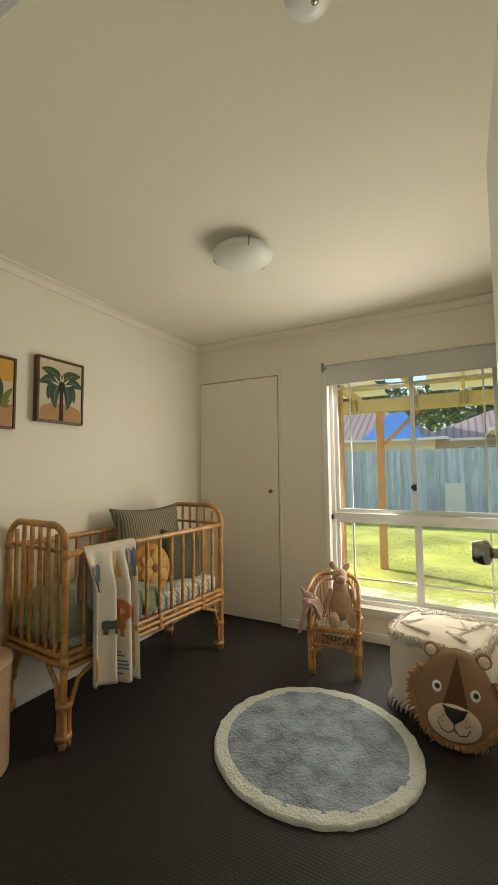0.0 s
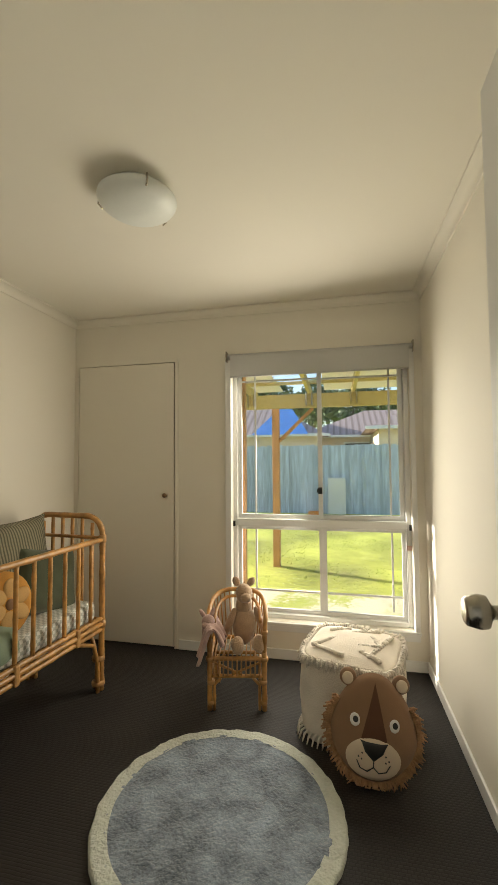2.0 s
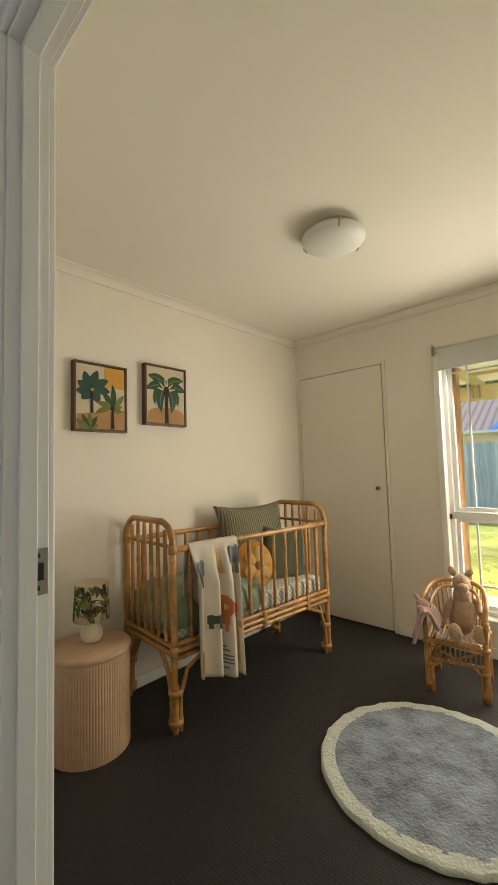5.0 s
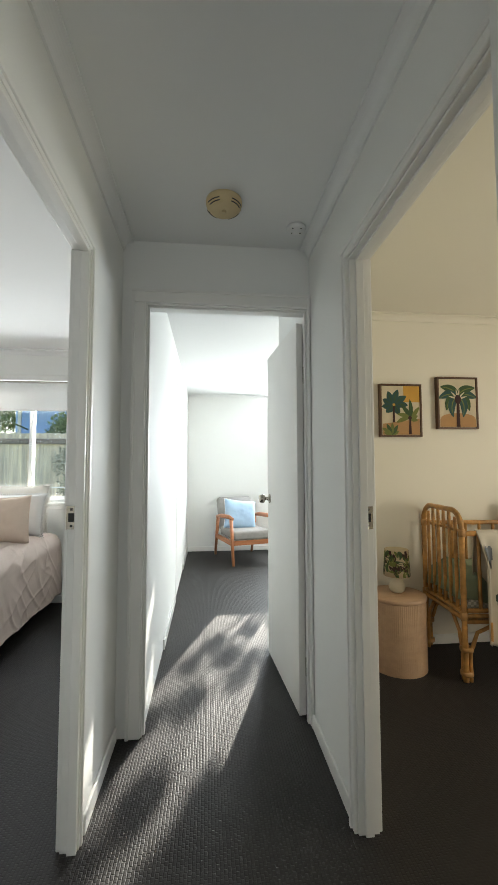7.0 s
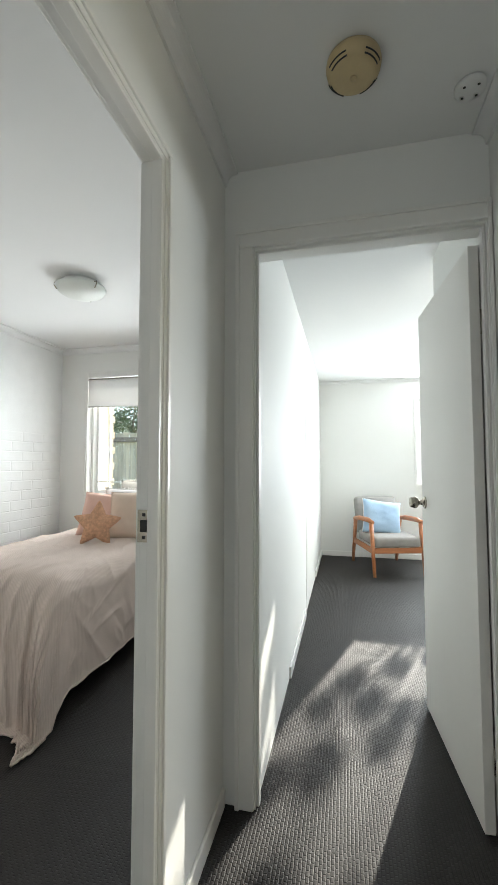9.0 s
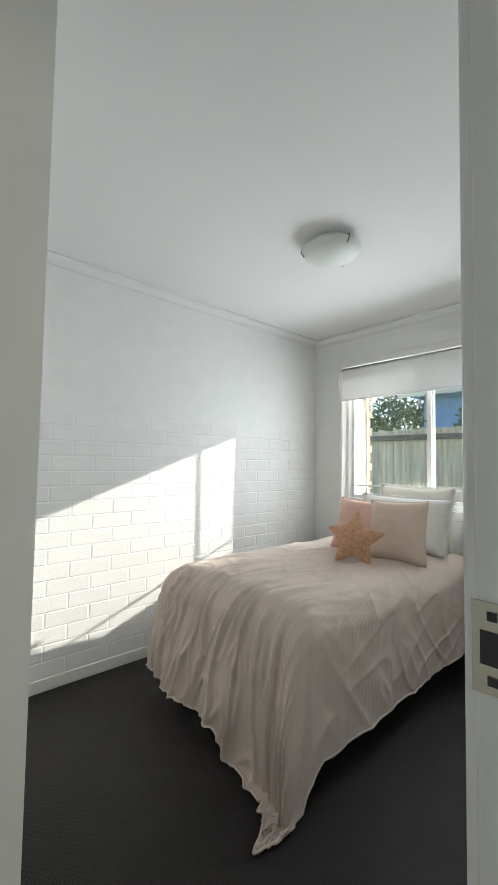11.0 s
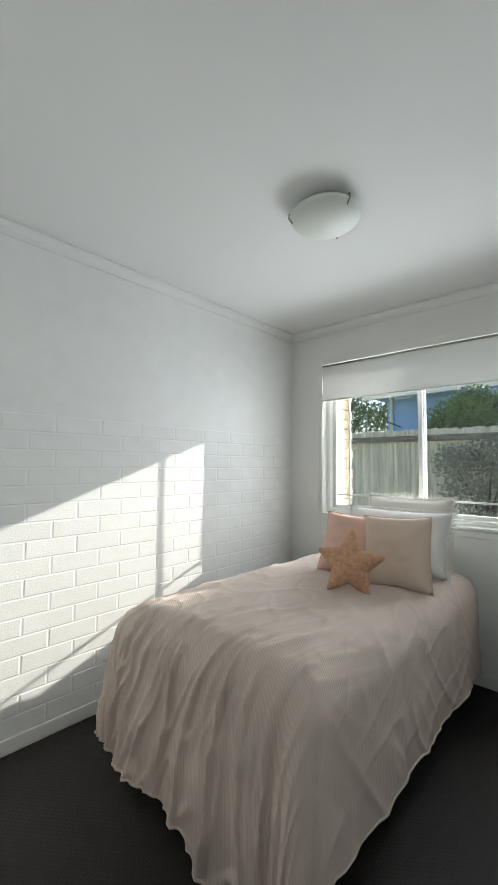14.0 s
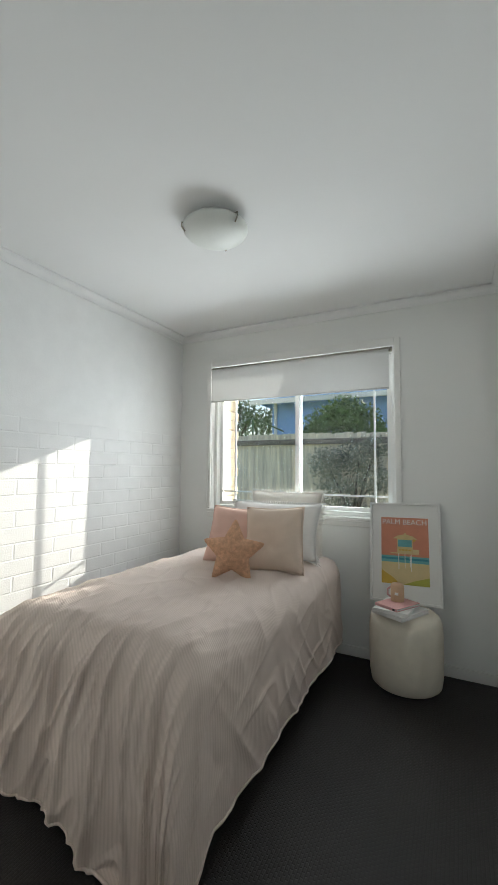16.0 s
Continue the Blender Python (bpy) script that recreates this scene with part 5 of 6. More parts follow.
motif(0.52, 0.70, 0.63, 0.685, MUZZLE, "cream lion face motif", lambda a, b: a * a + b * b < 0.35)


# ---- nursery: side table and lamp ----
table = thing("side_table", "round pale oak fluted drum side table", "side table", pose(-1.715, 1.185, 0))
part("tabletop", lathe(bmesh.new(), [(0.001, 0.425), (0.180, 0.425), (0.183, 0.43), (0.183, 0.444), (0.179, 0.45), (0.001, 0.45)], 48), OAK, table)
bm = bmesh.new()
ring = [[], []]
N = 360
for k in range(N):
    a = 2 * math.pi * k / N
    r = 0.1755 + 0.0018 * abs(math.sin(a * 45))
    for j, z in enumerate((0.0, 0.425)):
        ring[j].append(bm.verts.new((r * math.cos(a), r * math.sin(a), z)))
for k in range(N):
    bm.faces.new((ring[0][k], ring[0][(k + 1) % N], ring[1][(k + 1) % N], ring[1][k]))
bm.faces.new(ring[0][::-1])
bm.faces.new(ring[1])
part("fluted_drum", bm, OAK, table)
lamp = thing("table_lamp", "small cream ceramic table lamp with a leaf-print shade", "table lamp", pose(-1.745, 1.205, 0.45))
part("base", lathe(bmesh.new(), [(0.001, 0), (0.034, 0), (0.045, 0.012), (0.052, 0.035), (0.047, 0.062), (0.034, 0.085), (0.025, 0.1), (0.02, 0.115), (0.001, 0.115)], 32), CERAMIC, lamp)
shade = part("shade", lathe(bmesh.new(), [(0.080, 0.105), (0.084, 0.105), (0.074, 0.275), (0.070, 0.275)], 40), flat_colour("shade_fabric", (0.50, 0.41, 0.27)), lamp, "cream fabric shade printed with dark leaves")
rng = random.Random(11)
for k in range(150):
    a0, z0, tilt = rng.uniform(0, 6.28), rng.uniform(0.125, 0.245), rng.uniform(-1.2, 1.2) + (3.14 if rng.random() < 0.3 else 0)
    bm = bmesh.new()
    vs = []
    for px, pz in frond(0, 0, math.pi / 2 + tilt, rng.uniform(0.045, 0.065), 0.010, 0.3, 6):
        z = min(0.272, max(0.108, z0 + pz))
        rr = 0.0852 - 0.01 * (z - 0.105) / 0.17
        vs.append(bm.verts.new((rr * math.cos(a0 + px / 0.08), rr * math.sin(a0 + px / 0.08), z)))
    bm.faces.new(vs)
    part("printed_leaf", bm, (ART_DARK, ART_GREEN, ART_LIME)[k % 3], shade)


# ---- nursery: rug ----
def rug_fn(r0, r1, z, seed):
    def fn(u, v):
        a = 2 * math.pi * u
        r = r0 + (r1 - r0) * v
        k = noise.noise((math.cos(a) * 9, math.sin(a) * 9, seed))
        wob = 0.006 * k * (1 if v > 0.8 else 0.2)
        h = z + 0.005 * noise.noise((r * math.cos(a) * 30, r * math.sin(a) * 30, seed)) + 0.004 * noise.noise((r * math.cos(a) * 11, r * math.sin(a) * 11, 3))
        if v > 0.93 and r1 > 0.42:
            h = 0.002
        return ((r + wob) * math.cos(a), (r + wob) * math.sin(a), h)
    return fn


rug = thing("round_rug", "round grey plush rug with a cream border", "rug", pose(-0.470, 2.04, 0) @ Matrix.Diagonal((1.03, 1.0, 1.0, 1.0)))
part("rug_surface", grid_mesh(rug_fn(0.001, 0.402, 0.017, 1), 160, 46, True), RUG_GREY, rug, smooth=True)
part("border", grid_mesh(rug_fn(0.390, 0.452, 0.019, 4), 200, 12, True), RUG_RIM, rug, "cream plush border", smooth=True)


# ---- nursery: child's chair with soft toys ----
CH = pose(-0.585, 2.80, 0, 0, 0, 11)
chair = thing("rattan_chair", "small honey rattan child's armchair by the window", "chair", CH)
hw, hd = 0.145, 0.135
for sx in (-1, 1):
    for sy in (-1, 1):
        part("leg", bamboo([(sx * hw, sy * hd, 0), (sx * hw, sy * hd, 0.30)], 0.014), RATTAN, chair)
        part("leg_splint", bamboo([(sx * (hw - 0.025), sy * hd, 0), (sx * (hw - 0.025), sy * hd, 0.13), (sx * (hw - 0.06), sy * hd, 0.165)], 0.008), RATTAN, chair)
    part("side_rail", bamboo([(sx * hw, -hd, 0.265), (sx * hw, hd, 0.265)], 0.011), RATTAN, chair)
    part("side_rail", bamboo([(sx * hw, -hd, 0.17), (sx * hw, hd, 0.17)], 0.009), RATTAN, chair)
for y in (-hd, hd):
    part("cross_rail", bamboo([(-hw, y, 0.265), (hw, y, 0.265)], 0.012), RATTAN, chair)
    part("cross_rail", bamboo([(-hw, y, 0.175), (hw, y, 0.175)], 0.010), RATTAN, chair)
part("brace", bamboo([(-hw, -hd, 0.255), (0.02, -hd, 0.185)], 0.006), RATTAN, chair)
part("brace", bamboo([(hw, -hd, 0.255), (-0.02, -hd, 0.185)], 0.006), RATTAN, chair)
for k in range(11):
    x = -hw + 0.025 + k * (2 * hw - 0.05) / 10
    part("seat_cane", tube(bmesh.new(), [(x, -hd - 0.01, 0.18), (x, -hd - 0.012, 0.262), (x, -hd + 0.01, 0.28), (x, 0, 0.274), (x, hd, 0.28)], 0.0042, 6), CANE_BIND, chair)


for sx in (-1, 1):
    for sy in (-1, 1):
        for z, rr in ((0.04, 0.018), (0.145, 0.020), (0.265, 0.021)):
            part("binding", lathe(bmesh.new(), [(0.001, z - 0.010), (rr, z - 0.010), (rr + 0.001, z), (rr, z + 0.010), (0.001, z + 0.010)], 12, (sx * (hw - (0.006 if z < 0.2 else 0.0)), sy * hd, 0)), CANE_BIND, chair)
    part("binding", lathe(bmesh.new(), [(0.001, 0.39), (0.0155, 0.39), (0.0165, 0.40), (0.0155, 0.41), (0.001, 0.41)], 12, (sx * (hw + 0.004), -hd + 0.004, 0)), CANE_BIND, chair)


def hoop_at(a):
    c, s = math.cos(a), math.sin(a)
    return (-(hw + 0.012) * math.copysign(abs(c) ** 0.62, c), -hd + 0.05 + 0.21 * s ** 0.8, 0.475 + 0.075 * s ** 0.7)


hoop = [(-hw, -hd, 0.26), (-hw - 0.004, -hd + 0.004, 0.40), (-hw - 0.008, -hd + 0.02, 0.455)]
hoop += [hoop_at(k * math.pi / 16) for k in range(17)]
hoop += [(hw + 0.008, -hd + 0.02, 0.455), (hw + 0.004, -hd + 0.004, 0.40), (hw, -hd, 0.26)]
part("hoop", bamboo(hoop, 0.0125), RATTAN, chair)
hoop2 = [(p[0] * 0.80, p[1] - 0.012, p[2] - 0.035) for p in hoop[3:20]]
part("hoop", bamboo(hoop2, 0.009), RATTAN, chair)
for k in range(13):
    a = (k + 2) * math.pi / 16
    x, y, z = hoop_at(a)
    part("back_cane", tube(bmesh.new(), [(x * 0.82, min(hd, y), 0.27), (x, y, z)], 0.0045, 6), CANE_BIND, chair)

toy = thing("soft_toy", "beige plush soft toy with upright ears sitting on the rattan chair", "soft toy", CH @ pose(0.035, 0.0, 0.276, -4, 0, 12) @ Matrix.Scale(1.1, 4))
TOY = {"body": [((0, 0, 0.105), (0.062, 0.055, 0.10), (0, 0, 0)), ((0, -0.005, 0.20), (0.042, 0.04, 0.05), (0, 0, 0))],
       "head": [((0, -0.018, 0.262), (0.044, 0.052, 0.048), (12, 0, 0)), ((0.002, -0.062, 0.25), (0.028, 0.03, 0.024), (0, 0, 0))],
       "ear": [((-0.036, 0.005, 0.318), (0.019, 0.011, 0.026), (0, -28, 0))], "ear_": [((0.042, 0.005, 0.312), (0.019, 0.011, 0.026), (0, 40, 0))],
       "arm": [((-0.074, -0.02, 0.13), (0.020, 0.022, 0.075), (15, 18, 0))], "arm_": [((0.078, -0.02, 0.13), (0.020, 0.022, 0.075), (15, -20, 0))],
       "leg": [((-0.05, -0.085, 0.035), (0.03, 0.06, 0.028), (0, 0, 12)), ((-0.055, -0.135, 0.05), (0.03, 0.022, 0.042), (-15, 0, 0))],
       "leg_": [((0.05, -0.085, 0.035), (0.03, 0.06, 0.028), (0, 0, -12)), ((0.05, -0.135, 0.05), (0.03, 0.022, 0.042), (-15, 0, 0))]}
for limb, blobs in TOY.items():
    bm = bmesh.new()
    for c0, r0, rt in blobs:
        blob(bm, c0, r0, rt, 16)
    for v in bm.verts:
        v.co += v.co.normalized() * 0.0025 * noise.noise(v.co * 90)
    part(limb.rstrip("_"), bm, PLUSH, toy, smooth=True)


def comfort_fn(u, v):
    a = u - 0.5
    s = v * 0.24
    x = -0.10 - s * 0.55 + 0.012 * math.sin(u * 16)
    y = -0.09 + a * 0.17 * (1 + 0.6 * v) + 0.005 * math.sin(v * 9)
    z = 0.055 + 0.10 * math.sin(min(1, v * 1.7) * math.pi * 0.62) - max(0, v - 0.62) * 0.40 + 0.012 * math.sin(u * 18 + v * 4)
    return (x, y, z)


toy2 = thing("comforter_toy", "dusty pink plush comforter toy slumped over the chair arm", "soft toy", CH @ pose(0.03, -0.02, 0.29))
part("blanket", thicken(grid_mesh(comfort_fn, 26, 30), 0.008), PLUSH_PINK, toy2, smooth=True)
bm = bmesh.new()
for c0, r0, rt in (((-0.185, -0.10, 0.165), (0.036, 0.036, 0.034), (0, 0, 0)), ((-0.195, -0.128, 0.152), (0.022, 0.022, 0.02), (0, 0, 0)), ((-0.165, -0.09, 0.205), (0.012, 0.01, 0.032), (0, 25, 0)), ((-0.215, -0.085, 0.195), (0.012, 0.01, 0.032), (0, -35, 0)), ((-0.20, -0.115, 0.115), (0.018, 0.018, 0.045), (20, 0, 0))):
    blob(bm, c0, r0, rt, 14)
part("head", bm, PLUSH_PINK, toy2, smooth=True)


# ---- nursery: pouf and lion cushion ----
pouf = thing("tufted_pouf", "square ivory woven pouf with tufted patterns and fringe", "pouf", pose(0.045, 2.665, 0, 0, 0, -14))


def pouf_fn(u, v):
    a = 2 * math.pi * u
    k = 4.5
    c, s = math.cos(a), math.sin(a)
    r = 0.225 / (abs(c) ** k + abs(s) ** k) ** (1 / k)
    prof = [(0.02, 0.0), (0.93, 0.0), (1.02, 0.05), (1.06, 0.2), (1.03, 0.33), (0.96, 0.385), (0.7, 0.405), (0.35, 0.418), (0.005, 0.422)]
    f = v * (len(prof) - 1)
    i = min(int(f), len(prof) - 2)
    q = f - i
    m, z = prof[i][0] * (1 - q) + prof[i + 1][0] * q, prof[i][1] * (1 - q) + prof[i + 1][1] * q
    d = 0.006 * noise.noise((c * 3, s * 3, z * 9))
    return ((r * m + d) * c, (r * m + d) * s, z)


part("cover", grid_mesh(pouf_fn, 96, 41, True), POUF, pouf, smooth=True)
rng = random.Random(4)
bm, low = bmesh.new(), bmesh.new()
for k in range(150):
    a = 2 * math.pi * k / 150
    c, s = math.cos(a), math.sin(a)
    r = 0.225 / (abs(c) ** 4.5 + abs(s) ** 4.5) ** (1 / 4.5)
    x, y = r * 1.0 * c, r * 1.0 * s
    tube(bm, [(x * 0.97, y * 0.97, 0.382), (x * 1.04, y * 1.04, 0.388 + rng.uniform(-0.006, 0.012)), (x * 1.08 + rng.uniform(-0.006, 0.006), y * 1.08 + rng.uniform(-0.006, 0.006), 0.36 + rng.uniform(-0.02, 0.012))], [0.006, 0.0075, 0.004], 5)
    if k % 2 == 0:
        tube(low, [(x * 1.0, y * 1.0, 0.05), (x * 1.08, y * 1.08, 0.04), (x * 1.13, y * 1.13, 0.006)], [0.005, 0.006, 0.003], 5)
part("fringe", bm, TUFT, pouf, "knotted ivory fringe")
part("lower_fringe", low, TUFT, pouf, "knotted ivory fringe at the foot")
for x0, y0, x1, y1 in ((-0.17, -0.12, -0.02, -0.17), (-0.17, -0.12, -0.09, 0.0), (0.04, -0.05, 0.13, -0.02), (0.13, -0.02, 0.08, 0.07), (-0.02, 0.10, 0.10, 0.16), (-0.13, 0.08, -0.05, 0.14), (0.15, -0.16, 0.06, -0.11), (0.10, -0.14, 0.17, 0.12)):
    bm = bmesh.new()
    for k in range(12):
        f = k / 11
        blob(bm, (x0 + (x1 - x0) * f, y0 + (y1 - y0) * f, 0.410 + rng.uniform(-0.003, 0.004)), (0.013, 0.013, 0.010), seg=8)
    part("tuft", bm, TUFT, pouf, smooth=True)

lion = thing("lion_cushion", "brown felt lion-face cushion with yarn mane leaning on the pouf", "cushion", pose(0.105, 2.315, 0.222, -14, 5, 2))


def lion_side(s):
    def fn(u, v):
        a = 2 * math.pi * u
        c, q = math.cos(a), math.sin(a)
        w = 0.175 - 0.04 * max(0, q)
        return (w * v * c * (1.0 + 0.06 * (q < 0)), s * 0.055 * (1 - v ** 2.6) ** 0.6, 0.195 * v * q)
    return fn


for s in (-1, 1):
    face = part("face", grid_mesh(lion_side(s), 56, 16, True), LION, lion, smooth=True)
    if s < 0:
        front = face
bm = bmesh.new()
for k in range(110):
    a = radians(-205 + 230 * k / 109 * 1.0)
    for lay in (0, 1):
        c, q = math.cos(a), math.sin(a)
        w = 0.175 - 0.04 * max(0, q)
        j = rng.uniform(0.012, 0.034)
        y = -0.015 + 0.022 * lay
        tube(bm, [(w * c * 0.97, y, 0.195 * q * 0.97), ((w + j * 0.6) * c + rng.uniform(-0.006, 0.006), y - 0.006, (0.195 + j * 0.6) * q), ((w + j) * c + rng.uniform(-0.01, 0.01), y, max(-0.213, (0.195 + j) * q - 0.008))], [0.0045, 0.005, 0.0025], 5)
part("mane", bm, MANE, lion, "brown yarn fringe mane")


def on_face(x, z):
    """How far the face bulges at a point."""
    w = 0.175 - 0.04 * max(0, z / 0.195)
    v = min(1.0, math.hypot(x / w, z / 0.195))
    return -0.055 * (1 - v ** 2.6) ** 0.6


def applique(name, outline, mat, lift, label=""):
    """A felt shape laid over the bulging face, filled from its middle."""
    bm = bmesh.new()
    cx, cz = sum(p[0] for p in outline) / len(outline), sum(p[1] for p in outline) / len(outline)
    n, rings = len(outline), 6
    prev = [bm.verts.new((cx, on_face(cx, cz) - lift - 0.002, cz))] * n
    for k in range(1, rings + 1):
        f = k / rings
        cur = []
        for x, z in outline:
            px, pz = cx + (x - cx) * f, cz + (z - cz) * f
            cur.append(bm.verts.new((px, on_face(px, pz) - lift * (1.0 if k < rings else 0.2), pz)))
        for i in range(n):
            j = (i + 1) % n
            if k == 1:
                bm.faces.new((prev[0], cur[i], cur[j])).smooth = True
            else:
                bm.faces.new((prev[i], cur[i], cur[j], prev[j])).smooth = True
        prev = cur
    return part(name, bm, mat, front, label)


def dense(pts, n=8):
    out = []
    for i, p in enumerate(pts):
        q = pts[(i + 1) % len(pts)]
        out += [(p[0] + (q[0] - p[0]) * k / n, p[1] + (q[1] - p[1]) * k / n) for k in range(n)]
    return out


applique("blaze", dense([(0.0, 0.165), (0.055, -0.055), (-0.055, -0.055)]), LION_DARK, 0.003, "dark brown felt blaze")
applique("muzzle", disc(0.0, -0.105, 0.107, 0.078, 36), MUZZLE, 0.009, "cream felt muzzle")
applique("nose", dense([(-0.054, -0.040), (0.054, -0.040), (0.038, -0.078), (0.0, -0.112), (-0.038, -0.078)], 5), BLACK, 0.015, "black felt nose")
for sx in (-1, 1):
    applique("eye", disc(sx * 0.077, 0.025, 0.020, 0.024, 18), PAPER, 0.004, "white felt eye")
    applique("pupil", disc(sx * 0.077 + 0.002, 0.027, 0.0115, 0.0125, 14), BLACK, 0.008, "black pupil")
    bm = tube(bmesh.new(), [(0.0, on_face(0, -0.10) - 0.012, -0.10), (0.0, on_face(0, -0.13) - 0.0115, -0.128), (sx * 0.022, on_face(0.022, -0.15) - 0.0115, -0.147), (sx * 0.05, on_face(0.05, -0.14) - 0.0105, -0.139), (sx * 0.064, on_face(0.064, -0.12) - 0.0105, -0.112)], 0.0022, 6)
    part("mouth_stitch", bm, BLACK, front)
    for dx, dz in ((0.045, -0.083), (0.058, -0.098), (0.046, -0.105)):
        applique("whisker_dot", disc(sx * dx, dz, 0.0035, 0.0035, 8), BLACK, 0.0125)
    bm = bmesh.new()
    blob(bm, (sx * 0.108, 0.005, 0.165), (0.036, 0.017, 0.036), seg=18)
    ear = part("ear", bm, LION, lion, smooth=True)
    bm = bmesh.new()
    blob(bm, (sx * 0.110, -0.010, 0.162), (0.024, 0.007, 0.025), seg=14)
    part("ear_lining", bm, MUZZLE, ear, smooth=True)


# ---- bedroom: bed ----
BX0, BX1, BY0, BY1, BT = -3.18, -1.39, -2.41, -1.365, 0.645
bed = thing("bed_base", "white upholstered single bed base with mattress against the wall", "bed")
part("base", boxes((BX0, BX1 - 0.08, BY0 + 0.06, BY1 - 0.08, 0.12, 0.34), bevel=0.02), WHITE_COTTON, bed)
part("mattress", boxes((BX0, BX1 - 0.05, BY0 + 0.04, BY1 - 0.05, 0.342, 0.60), bevel=0.04), WHITE_COTTON, bed, smooth=True)
for x in (BX0 + 0.12, BX1 - 0.25):
    for y in (BY0 + 0.16, BY1 - 0.2):
        part("leg", boxes((x - 0.03, x + 0.03, y - 0.03, y + 0.03, 0, 0.12)), BLACK, bed)


def ridged(x, y, seed):
    """Narrow raised creases, 0 to 1."""
    return max(0.0, 1.0 - abs(noise.noise((x, y, seed))) * 5.0) ** 1.4


def duvet_fn(u, v):
    """u: head to foot with its overhang; v: wall side to open side with overhangs."""
    R = 0.12
    lx, over_f, over_l, over_r = BX1 - BX0 - 0.10, 0.53, 0.42, 0.49
    wv = BY1 - BY0
    su = u * (lx + over_f)
    sv = v * (wv + over_l + over_r) - over_l
    a = su - (lx - R)
    open_side = sv > wv / 2
    b = (sv - (wv - R)) if open_side else (R - sv)
    side = 1.0 if open_side else -1.0
    ca, cb = max(a, 0.0), max(b, 0.0)
    if open_side:
        low = min(1.0, max(0.0, (sv - (wv - R) + 0.38) / 0.30))
        ca *= 1 + 0.24 * low * low * (3 - 2 * low)
    d = math.hypot(ca, cb) if (ca > 0 and cb > 0) else max(ca, cb)
    phi = math.atan2(cb, ca) if d > 0 else 0.0
    if not open_side:
        d *= 1 - 0.26 * math.sin(2 * phi) ** 2
    if d < R * math.pi / 2:
        out, drop = R * math.sin(d / R), R * (1 - math.cos(d / R))
    else:
        out, drop = R, R + (d - R * math.pi / 2)
    hang = min(1.0, max(0.0, d - 0.06) / 0.42)
    x = BX0 + 0.10 + min(su, lx - R)
    y = BY0 + max(min(sv, wv - R), R)
    foot, flank, both = math.cos(phi) ** 2, math.sin(phi) ** 2, math.sin(2 * phi) ** 2
    if d == 0:
        foot = flank = both = 0.0
    # uneven folds fan out from the foot's edge, few and slanting
    q = sv - 0.5 * ca * (sv / wv - 0.5) + 0.10 * ca + 0.035 * noise.noise((sv * 3, su * 2.5, 1))
    p1 = 0.5 + 0.5 * noise.noise((q * 6.5, su * 0.7, 5)) + 0.25 * noise.noise((q * 13, su * 1.2, 6))
    p2 = ridged(q * 10, su * 1.5, 3)
    p3 = ridged(q * 17 + su * 3.0, su * 3.2, 13)
    flare = foot * (hang ** 1.2 * (0.01 + 0.062 * p1) + min(1.0, d / 0.10) * (0.020 * p2 + 0.014 * p3))
    # the long side hangs in wide shallow folds
    g = su * 6.5 + 1.6 * noise.noise((su * 2, 3, 3))
    flare += flank * (hang ** 1.3 * (0.014 * (0.5 + 0.5 * math.sin(g)) ** 1.5) + hang * 0.010 * ridged(su * 5 + sv * 3, sv * 2, 21) + min(1.0, d / 0.1) * 0.008 * ridged(su * 3 - sv * 5, sv * 3 + su, 23)) * (1.0 if open_side else 3.0)
    # the loose corner swings out into a broad lobe with one dent
    cone = both * (0.15 * hang - 0.05 * hang * math.exp(-((phi - 1.0) / 0.14) ** 2)) if open_side else both * 0.06 * hang
    dx, dy = math.cos(phi), math.sin(phi)
    out += flare
    x += (out * dx if d > 0 else 0.0) + cone * (0.95 if open_side else 0.3)
    y += side * ((out * dy if d > 0 else 0.0) + cone * (0.32 if open_side else 0.9))
    # the top: broad swells, long shallow creases and short wrinkles near the foot
    puff = 0.035 * (1 - (2 * min(max(su / lx, 0), 1) - 1) ** 6) * (1 - (2 * min(max(sv / wv, 0), 1) - 1) ** 4)
    near = max(0.0, min(1.0, (su - lx + 0.65) / 0.6))
    wr = 0.008 * noise.noise((su * 3, sv * 3, 0)) + 0.006 * ridged(su * 2.2 + sv * 3.4, sv * 4.2 - su * 1.2, 9) + 0.004 * ridged(su * 5 - sv * 4, sv * 6, 17)
    wr += near * (0.011 * ridged(sv * 10, su * 1.5, 3) + 0.008 * ridged(sv * 17 + su * 3.0, su * 3.2, 13))
    z = BT + 0.02 + puff + wr * (1 - hang) - drop
    z += hang * 0.03 * noise.noise((su * 1.7, sv * 1.7, 30))
    floor_z = 0.012 + 0.012 * (0.5 + 0.5 * noise.noise((su * 12, sv * 12, 2)))
    if z < floor_z:
        x += (floor_z - z) * 0.45
        z = floor_z
    return (x, y, z)


duvet = thing("duvet", "blush pink ribbed linen duvet draped over the bed to the floor", "bedding")
cover = part("cover", grid_mesh(duvet_fn, 300, 260), DUVET, duvet, smooth=True)
part("hem_seam", tube(bmesh.new(), [duvet_fn(1.0, k / 160) for k in range(161)], 0.006, 6), DUVET, duvet, "stitched linen hem", smooth=True)
for v_end in (0.0, 1.0):
    part("side_seam", tube(bmesh.new(), [duvet_fn(k / 160, v_end) for k in range(161)], 0.006, 6), DUVET, duvet, "stitched linen side seam", smooth=True)
soft = cover.modifiers.new("thickness", "SOLIDIFY")
soft.thickness, soft.offset = 0.008, -1.0


